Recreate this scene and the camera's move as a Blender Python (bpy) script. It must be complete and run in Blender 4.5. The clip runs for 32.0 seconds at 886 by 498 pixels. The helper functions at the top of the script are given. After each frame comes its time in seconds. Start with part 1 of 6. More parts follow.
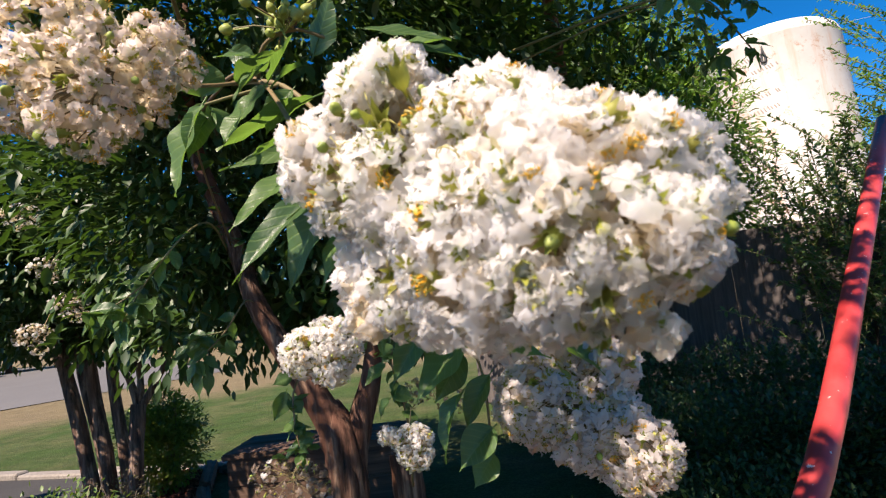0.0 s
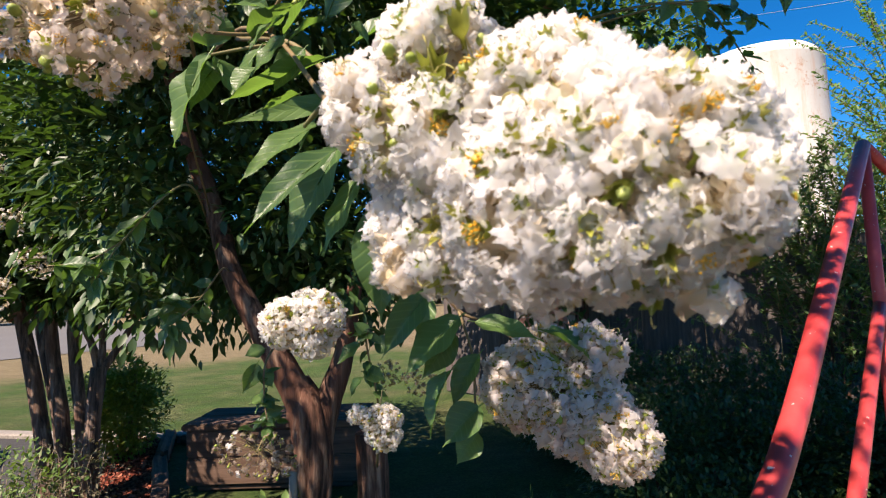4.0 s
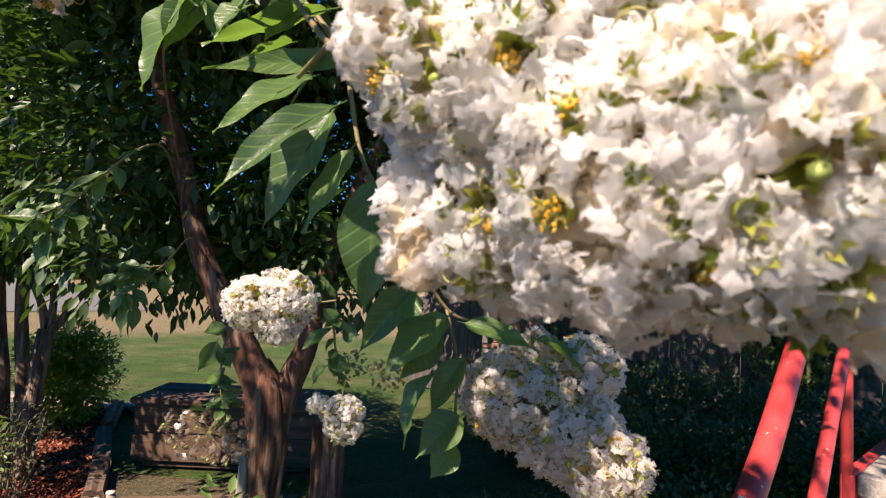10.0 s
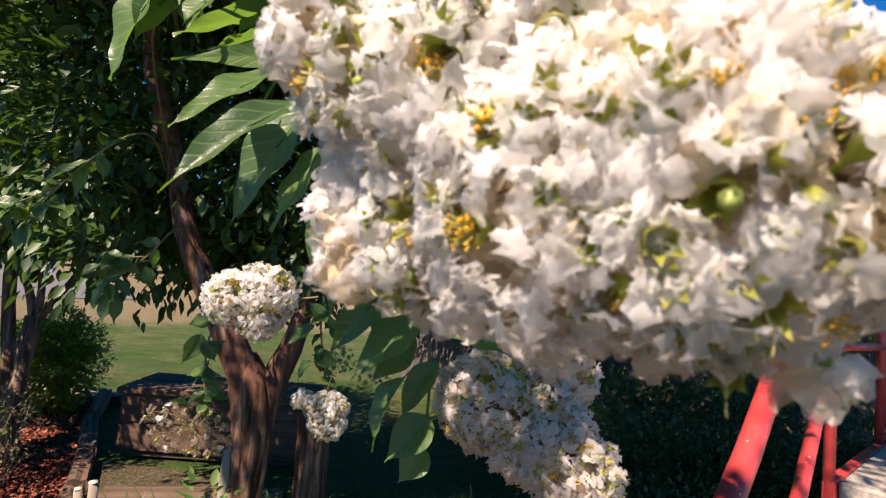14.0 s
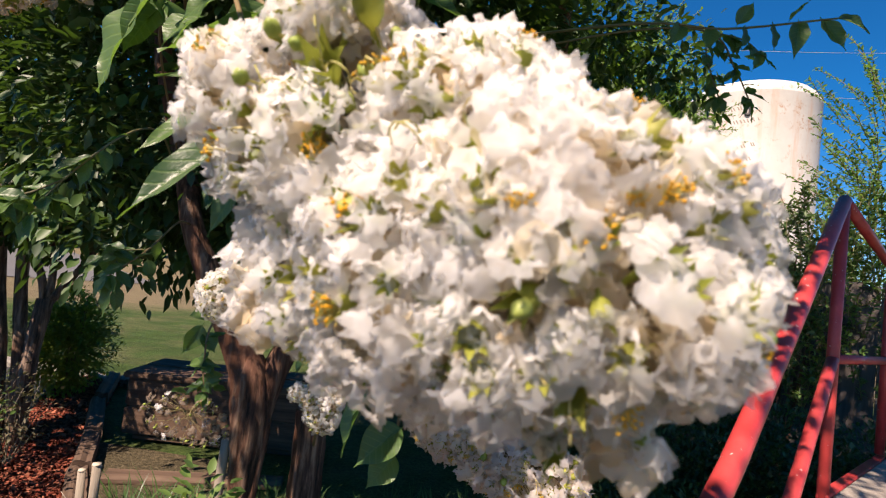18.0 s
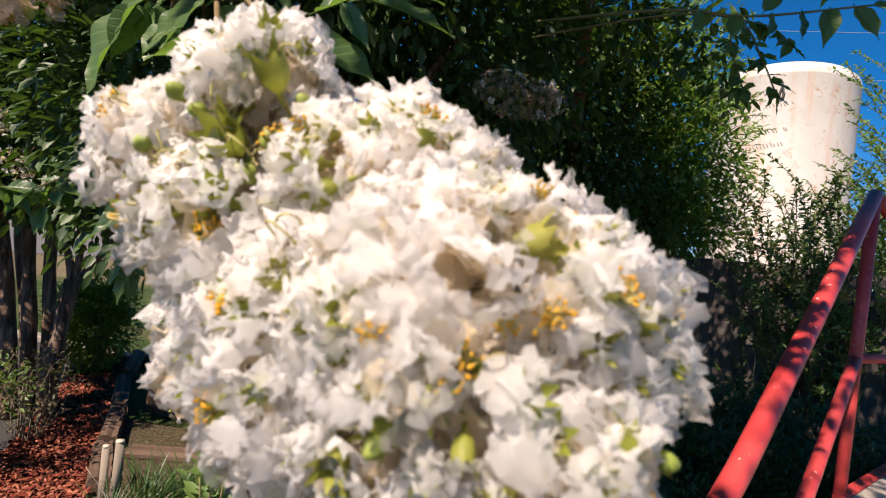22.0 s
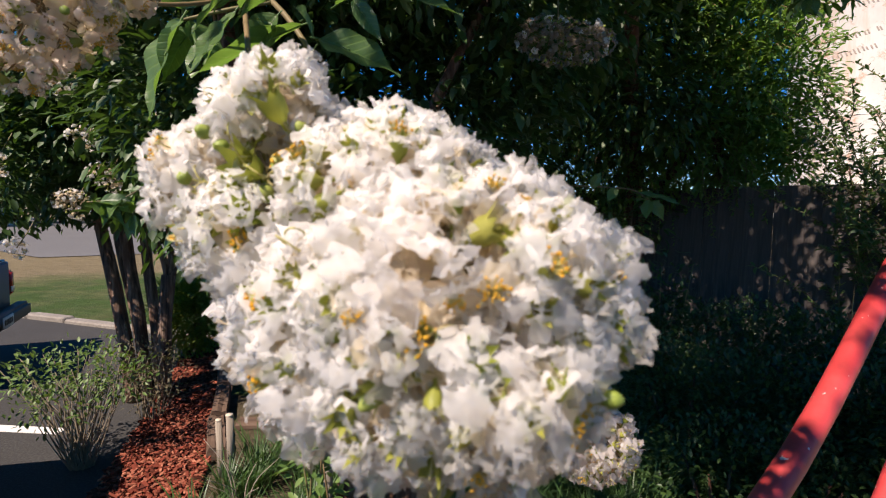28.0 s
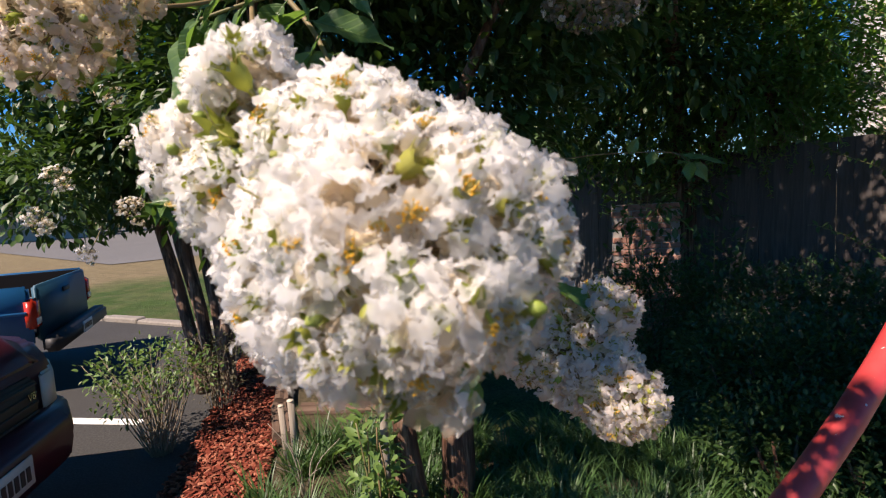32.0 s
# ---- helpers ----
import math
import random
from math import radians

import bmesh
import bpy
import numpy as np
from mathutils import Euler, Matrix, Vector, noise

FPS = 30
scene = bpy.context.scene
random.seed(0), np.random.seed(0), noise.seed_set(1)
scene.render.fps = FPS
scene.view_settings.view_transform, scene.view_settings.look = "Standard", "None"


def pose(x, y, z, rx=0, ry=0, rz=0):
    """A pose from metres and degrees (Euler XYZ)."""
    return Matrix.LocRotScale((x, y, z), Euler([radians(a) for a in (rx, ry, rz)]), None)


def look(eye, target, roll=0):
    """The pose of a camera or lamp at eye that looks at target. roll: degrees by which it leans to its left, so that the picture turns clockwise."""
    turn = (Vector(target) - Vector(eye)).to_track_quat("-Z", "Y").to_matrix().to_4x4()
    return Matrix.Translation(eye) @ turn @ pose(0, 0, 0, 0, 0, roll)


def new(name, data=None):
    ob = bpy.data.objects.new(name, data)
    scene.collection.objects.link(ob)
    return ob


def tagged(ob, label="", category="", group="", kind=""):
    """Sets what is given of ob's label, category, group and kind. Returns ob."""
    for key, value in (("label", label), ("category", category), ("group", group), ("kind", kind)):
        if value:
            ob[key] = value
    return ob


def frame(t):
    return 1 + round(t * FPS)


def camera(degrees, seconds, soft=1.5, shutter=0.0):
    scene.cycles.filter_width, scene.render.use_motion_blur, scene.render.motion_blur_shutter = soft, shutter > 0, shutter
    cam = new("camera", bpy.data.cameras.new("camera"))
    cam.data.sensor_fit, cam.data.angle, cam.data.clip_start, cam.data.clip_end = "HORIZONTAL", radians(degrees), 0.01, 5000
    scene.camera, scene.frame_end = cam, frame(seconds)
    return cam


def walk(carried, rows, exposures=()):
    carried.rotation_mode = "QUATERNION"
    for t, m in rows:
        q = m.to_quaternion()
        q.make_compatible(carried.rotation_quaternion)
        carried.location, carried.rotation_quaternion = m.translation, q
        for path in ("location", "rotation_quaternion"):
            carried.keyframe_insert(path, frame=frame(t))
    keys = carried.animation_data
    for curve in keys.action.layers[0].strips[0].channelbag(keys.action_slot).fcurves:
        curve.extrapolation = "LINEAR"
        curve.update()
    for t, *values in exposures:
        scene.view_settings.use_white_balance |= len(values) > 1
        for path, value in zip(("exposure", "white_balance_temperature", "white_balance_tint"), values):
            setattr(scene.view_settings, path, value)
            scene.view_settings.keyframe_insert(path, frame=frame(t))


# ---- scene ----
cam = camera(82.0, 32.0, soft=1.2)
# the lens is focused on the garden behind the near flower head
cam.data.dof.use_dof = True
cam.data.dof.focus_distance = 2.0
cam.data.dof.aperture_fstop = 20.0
PATH = [
    (0, (0.0000, 0.0000, 1.6000), (0.0065, 1.9883, 1.8165), -6.77),
    (0.5, (-0.0018, 0.0010, 1.5990), (0.0104, 1.9895, 1.8117), -6.41),
    (1, (-0.0030, 0.0013, 1.5987), (0.0173, 1.9902, 1.8078), -5.87),
    (1.5, (-0.0050, 0.0003, 1.5990), (0.0246, 1.9898, 1.8017), -5.35),
    (2, (-0.0079, -0.0003, 1.5981), (0.0329, 1.9897, 1.7939), -4.81),
    (2.5, (-0.0115, -0.0006, 1.5964), (0.0423, 1.9899, 1.7831), -4.24),
    (3, (-0.0175, 0.0002, 1.5938), (0.0501, 1.9909, 1.7736), -3.55),
    (3.5, (-0.0246, 0.0015, 1.5903), (0.0569, 1.9924, 1.7627), -2.89),
    (5.5, (-0.0550, 0.0331, 1.5755), (0.0878, 2.0224, 1.7247), -0.17),
    (6, (-0.0641, 0.0403, 1.5722), (0.0921, 2.0291, 1.7160), 0.66),
    (6.5, (-0.0696, 0.0435, 1.5705), (0.0977, 2.0314, 1.7145), 1.36),
    (7, (-0.0710, 0.0470, 1.5707), (0.1048, 2.0339, 1.7169), 1.70),
    (7.5, (-0.0695, 0.0521, 1.5722), (0.1124, 2.0384, 1.7203), 2.01),
    (8, (-0.0658, 0.0566, 1.5753), (0.1206, 2.0424, 1.7236), 2.28),
    (8.5, (-0.0620, 0.0619, 1.5783), (0.1284, 2.0475, 1.7254), 2.48),
    (9, (-0.0594, 0.0665, 1.5814), (0.1341, 2.0518, 1.7275), 2.75),
    (9.5, (-0.0564, 0.0705, 1.5849), (0.1396, 2.0555, 1.7302), 2.98),
    (10, (-0.0514, 0.0732, 1.5883), (0.1478, 2.0581, 1.7314), 3.21),
    (10.5, (-0.0460, 0.0751, 1.5905), (0.1576, 2.0597, 1.7322), 3.36),
    (11, (-0.0421, 0.0782, 1.5909), (0.1655, 2.0626, 1.7296), 3.46),
    (11.5, (-0.0407, 0.0823, 1.5906), (0.1706, 2.0664, 1.7284), 3.75),
    (12, (-0.0409, 0.0844, 1.5917), (0.1741, 2.0680, 1.7292), 4.02),
    (12.5, (-0.0396, 0.0855, 1.5924), (0.1772, 2.0690, 1.7279), 4.23),
    (13, (-0.0359, 0.0847, 1.5930), (0.1839, 2.0681, 1.7259), 4.34),
    (13.5, (-0.0319, 0.0822, 1.5941), (0.1865, 2.0658, 1.7275), 4.58),
    (14, (-0.0281, 0.0794, 1.5961), (0.1891, 2.0632, 1.7269), 4.73),
    (14.5, (-0.0246, 0.0763, 1.5986), (0.1916, 2.0603, 1.7272), 4.91),
    (16.5, (-0.0058, 0.0571, 1.6124), (0.1900, 2.0443, 1.7267), 5.85),
    (17, (0.0015, 0.0572, 1.6159), (0.1916, 2.0450, 1.7287), 6.13),
    (17.5, (0.0057, 0.0581, 1.6195), (0.1920, 2.0465, 1.7278), 6.36),
    (18, (0.0082, 0.0602, 1.6220), (0.1887, 2.0494, 1.7267), 6.64),
    (18.5, (0.0116, 0.0633, 1.6247), (0.1870, 2.0531, 1.7260), 6.93),
    (19, (0.0144, 0.0660, 1.6266), (0.1833, 2.0566, 1.7200), 7.08),
    (19.5, (0.0166, 0.0694, 1.6274), (0.1787, 2.0609, 1.7164), 7.40),
    (20, (0.0182, 0.0705, 1.6308), (0.1721, 2.0631, 1.7095), 7.47),
    (20.5, (0.0229, 0.0713, 1.6366), (0.1680, 2.0649, 1.7055), 7.49),
    (21, (0.0282, 0.0706, 1.6445), (0.1619, 2.0653, 1.7003), 7.49),
    (21.5, (0.0342, 0.0704, 1.6518), (0.1562, 2.0661, 1.6956), 7.49),
    (22, (0.0399, 0.0669, 1.6570), (0.1481, 2.0637, 1.6866), 7.54),
    (22.5, (0.0446, 0.0648, 1.6604), (0.1390, 2.0624, 1.6793), 7.23),
    (23, (0.0485, 0.0629, 1.6623), (0.1286, 2.0612, 1.6692), 6.86),
    (23.5, (0.0507, 0.0624, 1.6625), (0.1173, 2.0612, 1.6572), 6.36),
    (24, (0.0522, 0.0609, 1.6626), (0.1026, 2.0602, 1.6428), 5.95),
    (24.5, (0.0535, 0.0587, 1.6626), (0.0876, 2.0580, 1.6293), 5.41),
    (25, (0.0559, 0.0550, 1.6621), (0.0704, 2.0544, 1.6139), 4.91),
    (25.5, (0.0572, 0.0520, 1.6630), (0.0489, 2.0509, 1.6002), 4.29),
    (27.5, (0.0632, 0.0392, 1.6704), (-0.0477, 2.0322, 1.5450), 1.84),
    (28, (0.0660, 0.0388, 1.6679), (-0.0724, 2.0291, 1.5292), 1.06),
    (28.5, (0.0714, 0.0352, 1.6649), (-0.0980, 2.0221, 1.5117), 0.41),
    (29, (0.0760, 0.0334, 1.6615), (-0.1208, 2.0170, 1.4978), -0.33),
    (29.5, (0.0798, 0.0322, 1.6584), (-0.1433, 2.0122, 1.4862), -0.97),
    (30, (0.0847, 0.0295, 1.6561), (-0.1636, 2.0059, 1.4768), -1.54),
    (30.5, (0.0889, 0.0276, 1.6550), (-0.1832, 2.0002, 1.4683), -2.03),
    (31, (0.0939, 0.0266, 1.6538), (-0.1968, 1.9961, 1.4628), -2.46),
    (31.5, (0.0989, 0.0248, 1.6523), (-0.2080, 1.9914, 1.4576), -2.85),
    (32, (0.1029, 0.0247, 1.6517), (-0.2187, 1.9887, 1.4533), -3.23),
]
EXPOSURE = [(0.0, 1.18, 6950, 20), (6.0, 1.32, 7150, 21), (13.0, 1.22, 7350, 22), (20.0, 0.90, 7350, 22), (24.0, 0.78, 6900, 20), (28.0, 0.79, 6850, 20), (32.0, 0.94, 6950, 21)]
walk(cam, [(t, look(eye, target, roll)) for t, eye, target, roll in PATH], EXPOSURE)

# ---- sky and sun ----
SUN_FROM = Vector((-0.40, -0.52, 0.76)).normalized()
world = bpy.data.worlds.new("sky")
world.use_nodes = True
scene.world = world
sky = world.node_tree.nodes.new("ShaderNodeTexSky")
sky.sky_type, sky.sun_disc = "NISHITA", False
sky.sun_elevation = math.asin(SUN_FROM.z)
sky.sun_rotation = math.atan2(SUN_FROM.x, SUN_FROM.y)
sky.altitude, sky.air_density, sky.dust_density, sky.ozone_density = 300, 0.9, 0.0, 6.0
back = world.node_tree.nodes["Background"]
back.inputs["Strength"].default_value = 0.066
deep = world.node_tree.nodes.new("ShaderNodeHueSaturation")
deep.inputs["Saturation"].default_value = 1.36
deep.inputs["Value"].default_value = 1.2
world.node_tree.links.new(sky.outputs[0], deep.inputs["Color"])
world.node_tree.links.new(deep.outputs[0], back.inputs["Color"])
sun_data = bpy.data.lights.new("sun", "SUN")
sun_data.energy, sun_data.angle, sun_data.color = 5.0, radians(0.53), (1.0, 0.91, 0.79)
sun = new("sun", sun_data)
sun.matrix_world = look(SUN_FROM * 40, (0, 0, 0))


# ---- materials ----
class Mat:
    """A small wrapper round one node material."""

    def __init__(self, name, rough=0.6, spec=0.5, metal=0.0):
        self.m = bpy.data.materials.new(name)
        self.m.use_nodes = True
        self.t = self.m.node_tree
        self.b = self.t.nodes["Principled BSDF"]
        self.b.inputs["Roughness"].default_value = rough
        self.b.inputs["Specular IOR Level"].default_value = spec
        self.b.inputs["Metallic"].default_value = metal
        self.coord = self.t.nodes.new("ShaderNodeTexCoord")

    def node(self, kind, **values):
        n = self.t.nodes.new(kind)
        for key, value in values.items():
            n.inputs[key.replace("_", " ")].default_value = value
        return n

    def link(self, a, b):
        self.t.links.new(a, b)

    def where(self, scale=(1, 1, 1), kind="Object"):
        mp = self.node("ShaderNodeMapping", Scale=scale)
        self.link(self.coord.outputs[kind], mp.inputs["Vector"])
        return mp.outputs[0]

    def noise(self, scale, detail=4.0, rough=0.6, stretch=(1, 1, 1), kind="Object"):
        n = self.node("ShaderNodeTexNoise", Scale=scale, Detail=detail, Roughness=rough)
        self.link(self.where(stretch, kind), n.inputs["Vector"])
        return n.outputs["Fac"]

    def voronoi(self, scale, stretch=(1, 1, 1), out="Distance", kind="Object"):
        n = self.node("ShaderNodeTexVoronoi", Scale=scale)
        self.link(self.where(stretch, kind), n.inputs["Vector"])
        return n.outputs[out]

    def ramp(self, fac, *stops):
        n = self.t.nodes.new("ShaderNodeValToRGB")
        while len(n.color_ramp.elements) < len(stops):
            n.color_ramp.elements.new(0.5)
        for e, (at, c) in zip(n.color_ramp.elements, stops):
            e.position, e.color = at, (*c, 1)
        self.link(fac, n.inputs["Fac"])
        return n.outputs["Color"]

    def mix(self, fac, a, b, how="MIX"):
        n = self.t.nodes.new("ShaderNodeMix")
        n.data_type, n.blend_type = "RGBA", how
        for v, s in ((fac, n.inputs[0]), (a, n.inputs[6]), (b, n.inputs[7])):
            if isinstance(v, (int, float)):
                s.default_value = v
            elif isinstance(v, tuple):
                s.default_value = (*v, 1)
            else:
                self.link(v, s)
        return n.outputs[2]

    def math(self, op, a, b=0.0, clamp=False):
        n = self.t.nodes.new("ShaderNodeMath")
        n.operation, n.use_clamp = op, clamp
        for v, s in ((a, n.inputs[0]), (b, n.inputs[1])):
            if isinstance(v, (int, float)):
                s.default_value = v
            else:
                self.link(v, s)
        return n.outputs[0]

    def random(self):
        return self.t.nodes.new("ShaderNodeObjectInfo").outputs["Random"]

    def island(self):
        return self.t.nodes.new("ShaderNodeNewGeometry").outputs["Random Per Island"]

    def xyz(self, kind="Object"):
        n = self.t.nodes.new("ShaderNodeSeparateXYZ")
        self.link(self.coord.outputs[kind], n.inputs[0])
        return n.outputs

    def color(self, c):
        if isinstance(c, tuple):
            self.b.inputs["Base Color"].default_value = (*c, 1)
        else:
            self.link(c, self.b.inputs["Base Color"])
        return self

    def rough(self, r):
        self.link(r, self.b.inputs["Roughness"])
        return self

    def bump(self, height, strength=0.3, distance=0.01):
        n = self.node("ShaderNodeBump", Strength=strength, Distance=distance)
        self.link(height, n.inputs["Height"])
        self.link(n.outputs[0], self.b.inputs["Normal"])
        return self

    def translucent(self, c, share, sheer=0.0):
        """Light that comes through a thin petal or leaf; sheer is the part that passes straight on."""
        tr = self.t.nodes.new("ShaderNodeBsdfTranslucent")
        if isinstance(c, tuple):
            tr.inputs["Color"].default_value = (*c, 1)
        else:
            self.link(c, tr.inputs["Color"])
        mx = self.node("ShaderNodeMixShader", Fac=share)
        self.link(self.b.outputs[0], mx.inputs[1])
        self.link(tr.outputs[0], mx.inputs[2])
        out = mx.outputs[0]
        if sheer:
            clear = self.t.nodes.new("ShaderNodeBsdfTransparent")
            last = self.node("ShaderNodeMixShader", Fac=sheer)
            self.link(out, last.inputs[1])
            self.link(clear.outputs[0], last.inputs[2])
            out = last.outputs[0]
        self.link(out, self.t.nodes["Material Output"].inputs["Surface"])
        return self


def petal_mat(name, a, b, c, glow=(1.0, 0.93, 0.84)):
    k = Mat(name, rough=0.7, spec=0.12)
    tint = k.mix(k.math("MULTIPLY", k.random(), 0.55), a, b)
    tint = k.mix(k.ramp(k.noise(160, 3), (0.45, (0, 0, 0)), (0.75, (0.5, 0.5, 0.5))), tint, c)
    k.color(tint).bump(k.noise(520, 3), 0.25, 0.0008)
    return k.translucent(k.mix(0.5, tint, glow), 0.62, 0.38).m


PETAL = petal_mat("white crinkled petal", (0.945, 0.94, 0.935), (0.945, 0.92, 0.895), (0.92, 0.86, 0.77), (0.98, 0.95, 0.90))
# white petal with the pinkish tone of half shade put into its colour
PETAL_SHADE = petal_mat("half-shade white petal", (0.92, 0.87, 0.85), (0.90, 0.83, 0.79), (0.84, 0.74, 0.66), (0.96, 0.85, 0.78))
# white petal tinted beige-pink to carry the warm shade of the hanging head
PETAL_WARM_SHADE = petal_mat("warm-shade white petal", (0.92, 0.84, 0.78), (0.90, 0.79, 0.72), (0.84, 0.70, 0.60), (1.0, 0.84, 0.72))
PETAL_CREAM = petal_mat("cream petal base", (0.90, 0.80, 0.64), (0.88, 0.74, 0.52), (0.80, 0.66, 0.36), (0.96, 0.82, 0.58))
PETAL_DULL = petal_mat("ageing and shaded petal", (0.42, 0.36, 0.31), (0.44, 0.33, 0.25), (0.32, 0.22, 0.14), (0.46, 0.36, 0.26))


def plain_green(name, a, b, rough=0.5, share=0.2, scale=300):
    k = Mat(name, rough=rough, spec=0.4)
    c = k.mix(k.random(), a, b)
    c = k.mix(k.math("MULTIPLY", k.noise(scale, 3), 0.5), c, (a[0] * 0.6, a[1] * 0.6, a[2] * 0.6))
    k.color(c).bump(k.noise(scale * 2, 2), 0.2, 0.001)
    return k.translucent(c, share).m


CALYX = plain_green("green calyx", (0.25, 0.30, 0.04), (0.40, 0.38, 0.08), share=0.35)
BUD = plain_green("green flower bud", (0.28, 0.36, 0.06), (0.38, 0.42, 0.11), 0.45)
STAMEN = plain_green("orange yellow stamen", (0.78, 0.38, 0.01), (0.78, 0.48, 0.05), 0.6)
FILAMENT = plain_green("pale curled filament", (0.55, 0.50, 0.16), (0.62, 0.50, 0.25), 0.5)
TWIG = plain_green("reddish green twig", (0.20, 0.13, 0.06), (0.16, 0.16, 0.06), 0.6, 0.0)


def leaf_mat(name, dark, light, rough=0.35, vein=True, share=0.28, island=False):
    k = Mat(name, rough=rough, spec=0.5)
    pick = k.island() if island else k.random()
    c = k.mix(pick, dark, light)
    c = k.mix(k.math("MULTIPLY", k.noise(60, 4), 0.45), c, tuple(v * 0.55 for v in dark))
    thru = k.mix(0.5, c, (light[0] * 2.0, light[1] * 2.1, light[2] * 0.6))
    if vein:
        x, y, z = k.xyz()
        side = k.math("ABSOLUTE", x)
        wave = k.math("SINE", k.math("MULTIPLY", k.math("SUBTRACT", y, k.math("MULTIPLY", side, 0.9)), 620))
        ribs = k.math("POWER", k.math("ADD", k.math("MULTIPLY", wave, 0.5), 0.5), 10)
        rib = k.math("ADD", ribs, k.math("LESS_THAN", side, 0.0006), clamp=True)
        c = k.mix(k.math("MULTIPLY", rib, 0.30), c, (light[0] * 1.8, light[1] * 1.6, light[2] * 1.6))
        k.bump(k.math("SUBTRACT", k.noise(300, 2), rib), 0.35, 0.0008)
    k.color(c)
    return k.translucent(thru, share).m


LEAF = leaf_mat("waxy crape myrtle leaf", (0.046, 0.105, 0.036), (0.125, 0.220, 0.060), 0.38, True, 0.42)
CROWN = leaf_mat("crown leaf", (0.022, 0.055, 0.014), (0.065, 0.130, 0.028), 0.50, False, 0.22, True)
FEATHER = leaf_mat("feathery leaf", (0.080, 0.170, 0.040), (0.175, 0.300, 0.075), 0.5, False, 0.38, True)
WISP = leaf_mat("wispy shrub leaf", (0.040, 0.085, 0.022), (0.085, 0.15, 0.040), 0.5, False, 0.25, True)
HEDGE_LEAF = leaf_mat("hedge leaf", (0.016, 0.044, 0.010), (0.060, 0.110, 0.024), 0.45, False, 0.18, True)
SHRUB_LEAF = leaf_mat("shrub leaf", (0.060, 0.125, 0.028), (0.160, 0.245, 0.065), 0.5, False, 0.25, True)
BRIGHT_LEAF = leaf_mat("bright shrub leaf", (0.10, 0.16, 0.022), (0.26, 0.33, 0.05), 0.5, False, 0.3, True)
DRY_LEAF = leaf_mat("dry shrub leaf", (0.09, 0.07, 0.04), (0.16, 0.15, 0.08), 0.7, False, 0.2, True)
BLADE = leaf_mat("grass blade", (0.030, 0.075, 0.018), (0.080, 0.160, 0.040), 0.45, False, 0.25, True)


def bark_mat(name, dark, mid, light, stain):
    k = Mat(name, rough=0.75, spec=0.2)
    long = k.noise(26, 6, 0.65, (1, 1, 0.10))
    patch = k.noise(5, 3, 0.5, (1, 1, 0.35))
    c = k.ramp(long, (0.36, dark), (0.50, mid), (0.67, light))
    c = k.mix(k.ramp(patch, (0.45, (0, 0, 0)), (0.6, (0.6, 0.6, 0.6))), c, stain)
    return k.color(c).bump(long, 1.0, 0.016).m


BARK = bark_mat("smooth peeling bark", (0.010, 0.007, 0.005), (0.092, 0.047, 0.031), (0.28, 0.18, 0.12), (0.13, 0.052, 0.029))
BARK_GREY = bark_mat("grey brown smooth bark", (0.022, 0.017, 0.014), (0.125, 0.080, 0.058), (0.32, 0.235, 0.175), (0.14, 0.075, 0.048))


def wood_mat(name, dark, mid, light, scale=30, axis=(1, 1, 0.06), bump=0.7):
    k = Mat(name, rough=0.85, spec=0.15)
    g = k.noise(scale, 7, 0.7, axis)
    s = k.noise(3, 3)
    c = k.ramp(g, (0.3, dark), (0.52, mid), (0.75, light))
    c = k.mix(k.math("MULTIPLY", k.random(), 0.35), c, dark)
    c = k.mix(k.ramp(s, (0.4, (0, 0, 0)), (0.7, (0.5, 0.5, 0.5))), c, tuple(v * 0.7 for v in mid))
    return k.color(c).bump(g, bump, 0.006).m


FENCE = wood_mat("grey weathered fence board", (0.055, 0.045, 0.042), (0.105, 0.090, 0.082), (0.17, 0.15, 0.135))
TIMBER = wood_mat("old railway timber", (0.048, 0.030, 0.021), (0.14, 0.092, 0.066), (0.25, 0.18, 0.135), 22, (0.06, 1, 1))
BOXWOOD = wood_mat("dark stained box timber", (0.048, 0.030, 0.020), (0.115, 0.072, 0.050), (0.19, 0.13, 0.095), 20, (0.06, 1, 1), 0.4)
STAKE = wood_mat("pale dry stake", (0.16, 0.13, 0.10), (0.34, 0.29, 0.23), (0.55, 0.49, 0.41))


def red_paint():
    k = Mat("worn red handrail paint", rough=0.42, spec=0.5)
    fade = k.noise(7, 5)
    c = k.ramp(fade, (0.3, (0.42, 0.030, 0.030)), (0.7, (0.55, 0.066, 0.062)))
    chips = k.ramp(k.noise(48, 3, 0.5), (0.695, (0, 0, 0)), (0.71, (1, 1, 1)))
    c = k.mix(chips, c, (0.55, 0.42, 0.38))
    dirt = k.ramp(k.noise(16, 5), (0.5, (0, 0, 0)), (0.8, (0.5, 0.5, 0.5)))
    c = k.mix(dirt, c, (0.24, 0.025, 0.022))
    k.color(c).bump(k.noise(90, 4), 0.2, 0.002)
    return k.m


RED = red_paint()


def speckled(name, dark, mid, light, fine, coarse, bump=0.4, dist=0.01, rough=0.9):
    k = Mat(name, rough=rough, spec=0.2)
    c = k.ramp(k.noise(fine, 5, 0.7), (0.3, dark), (0.5, mid), (0.72, light))
    c = k.mix(k.ramp(k.noise(coarse, 4), (0.35, (0, 0, 0)), (0.7, (0.6, 0.6, 0.6))), c, tuple((a + b) / 2 for a, b in zip(dark, mid)))
    return k.color(c).bump(k.noise(fine * 1.5, 4), bump, dist).m


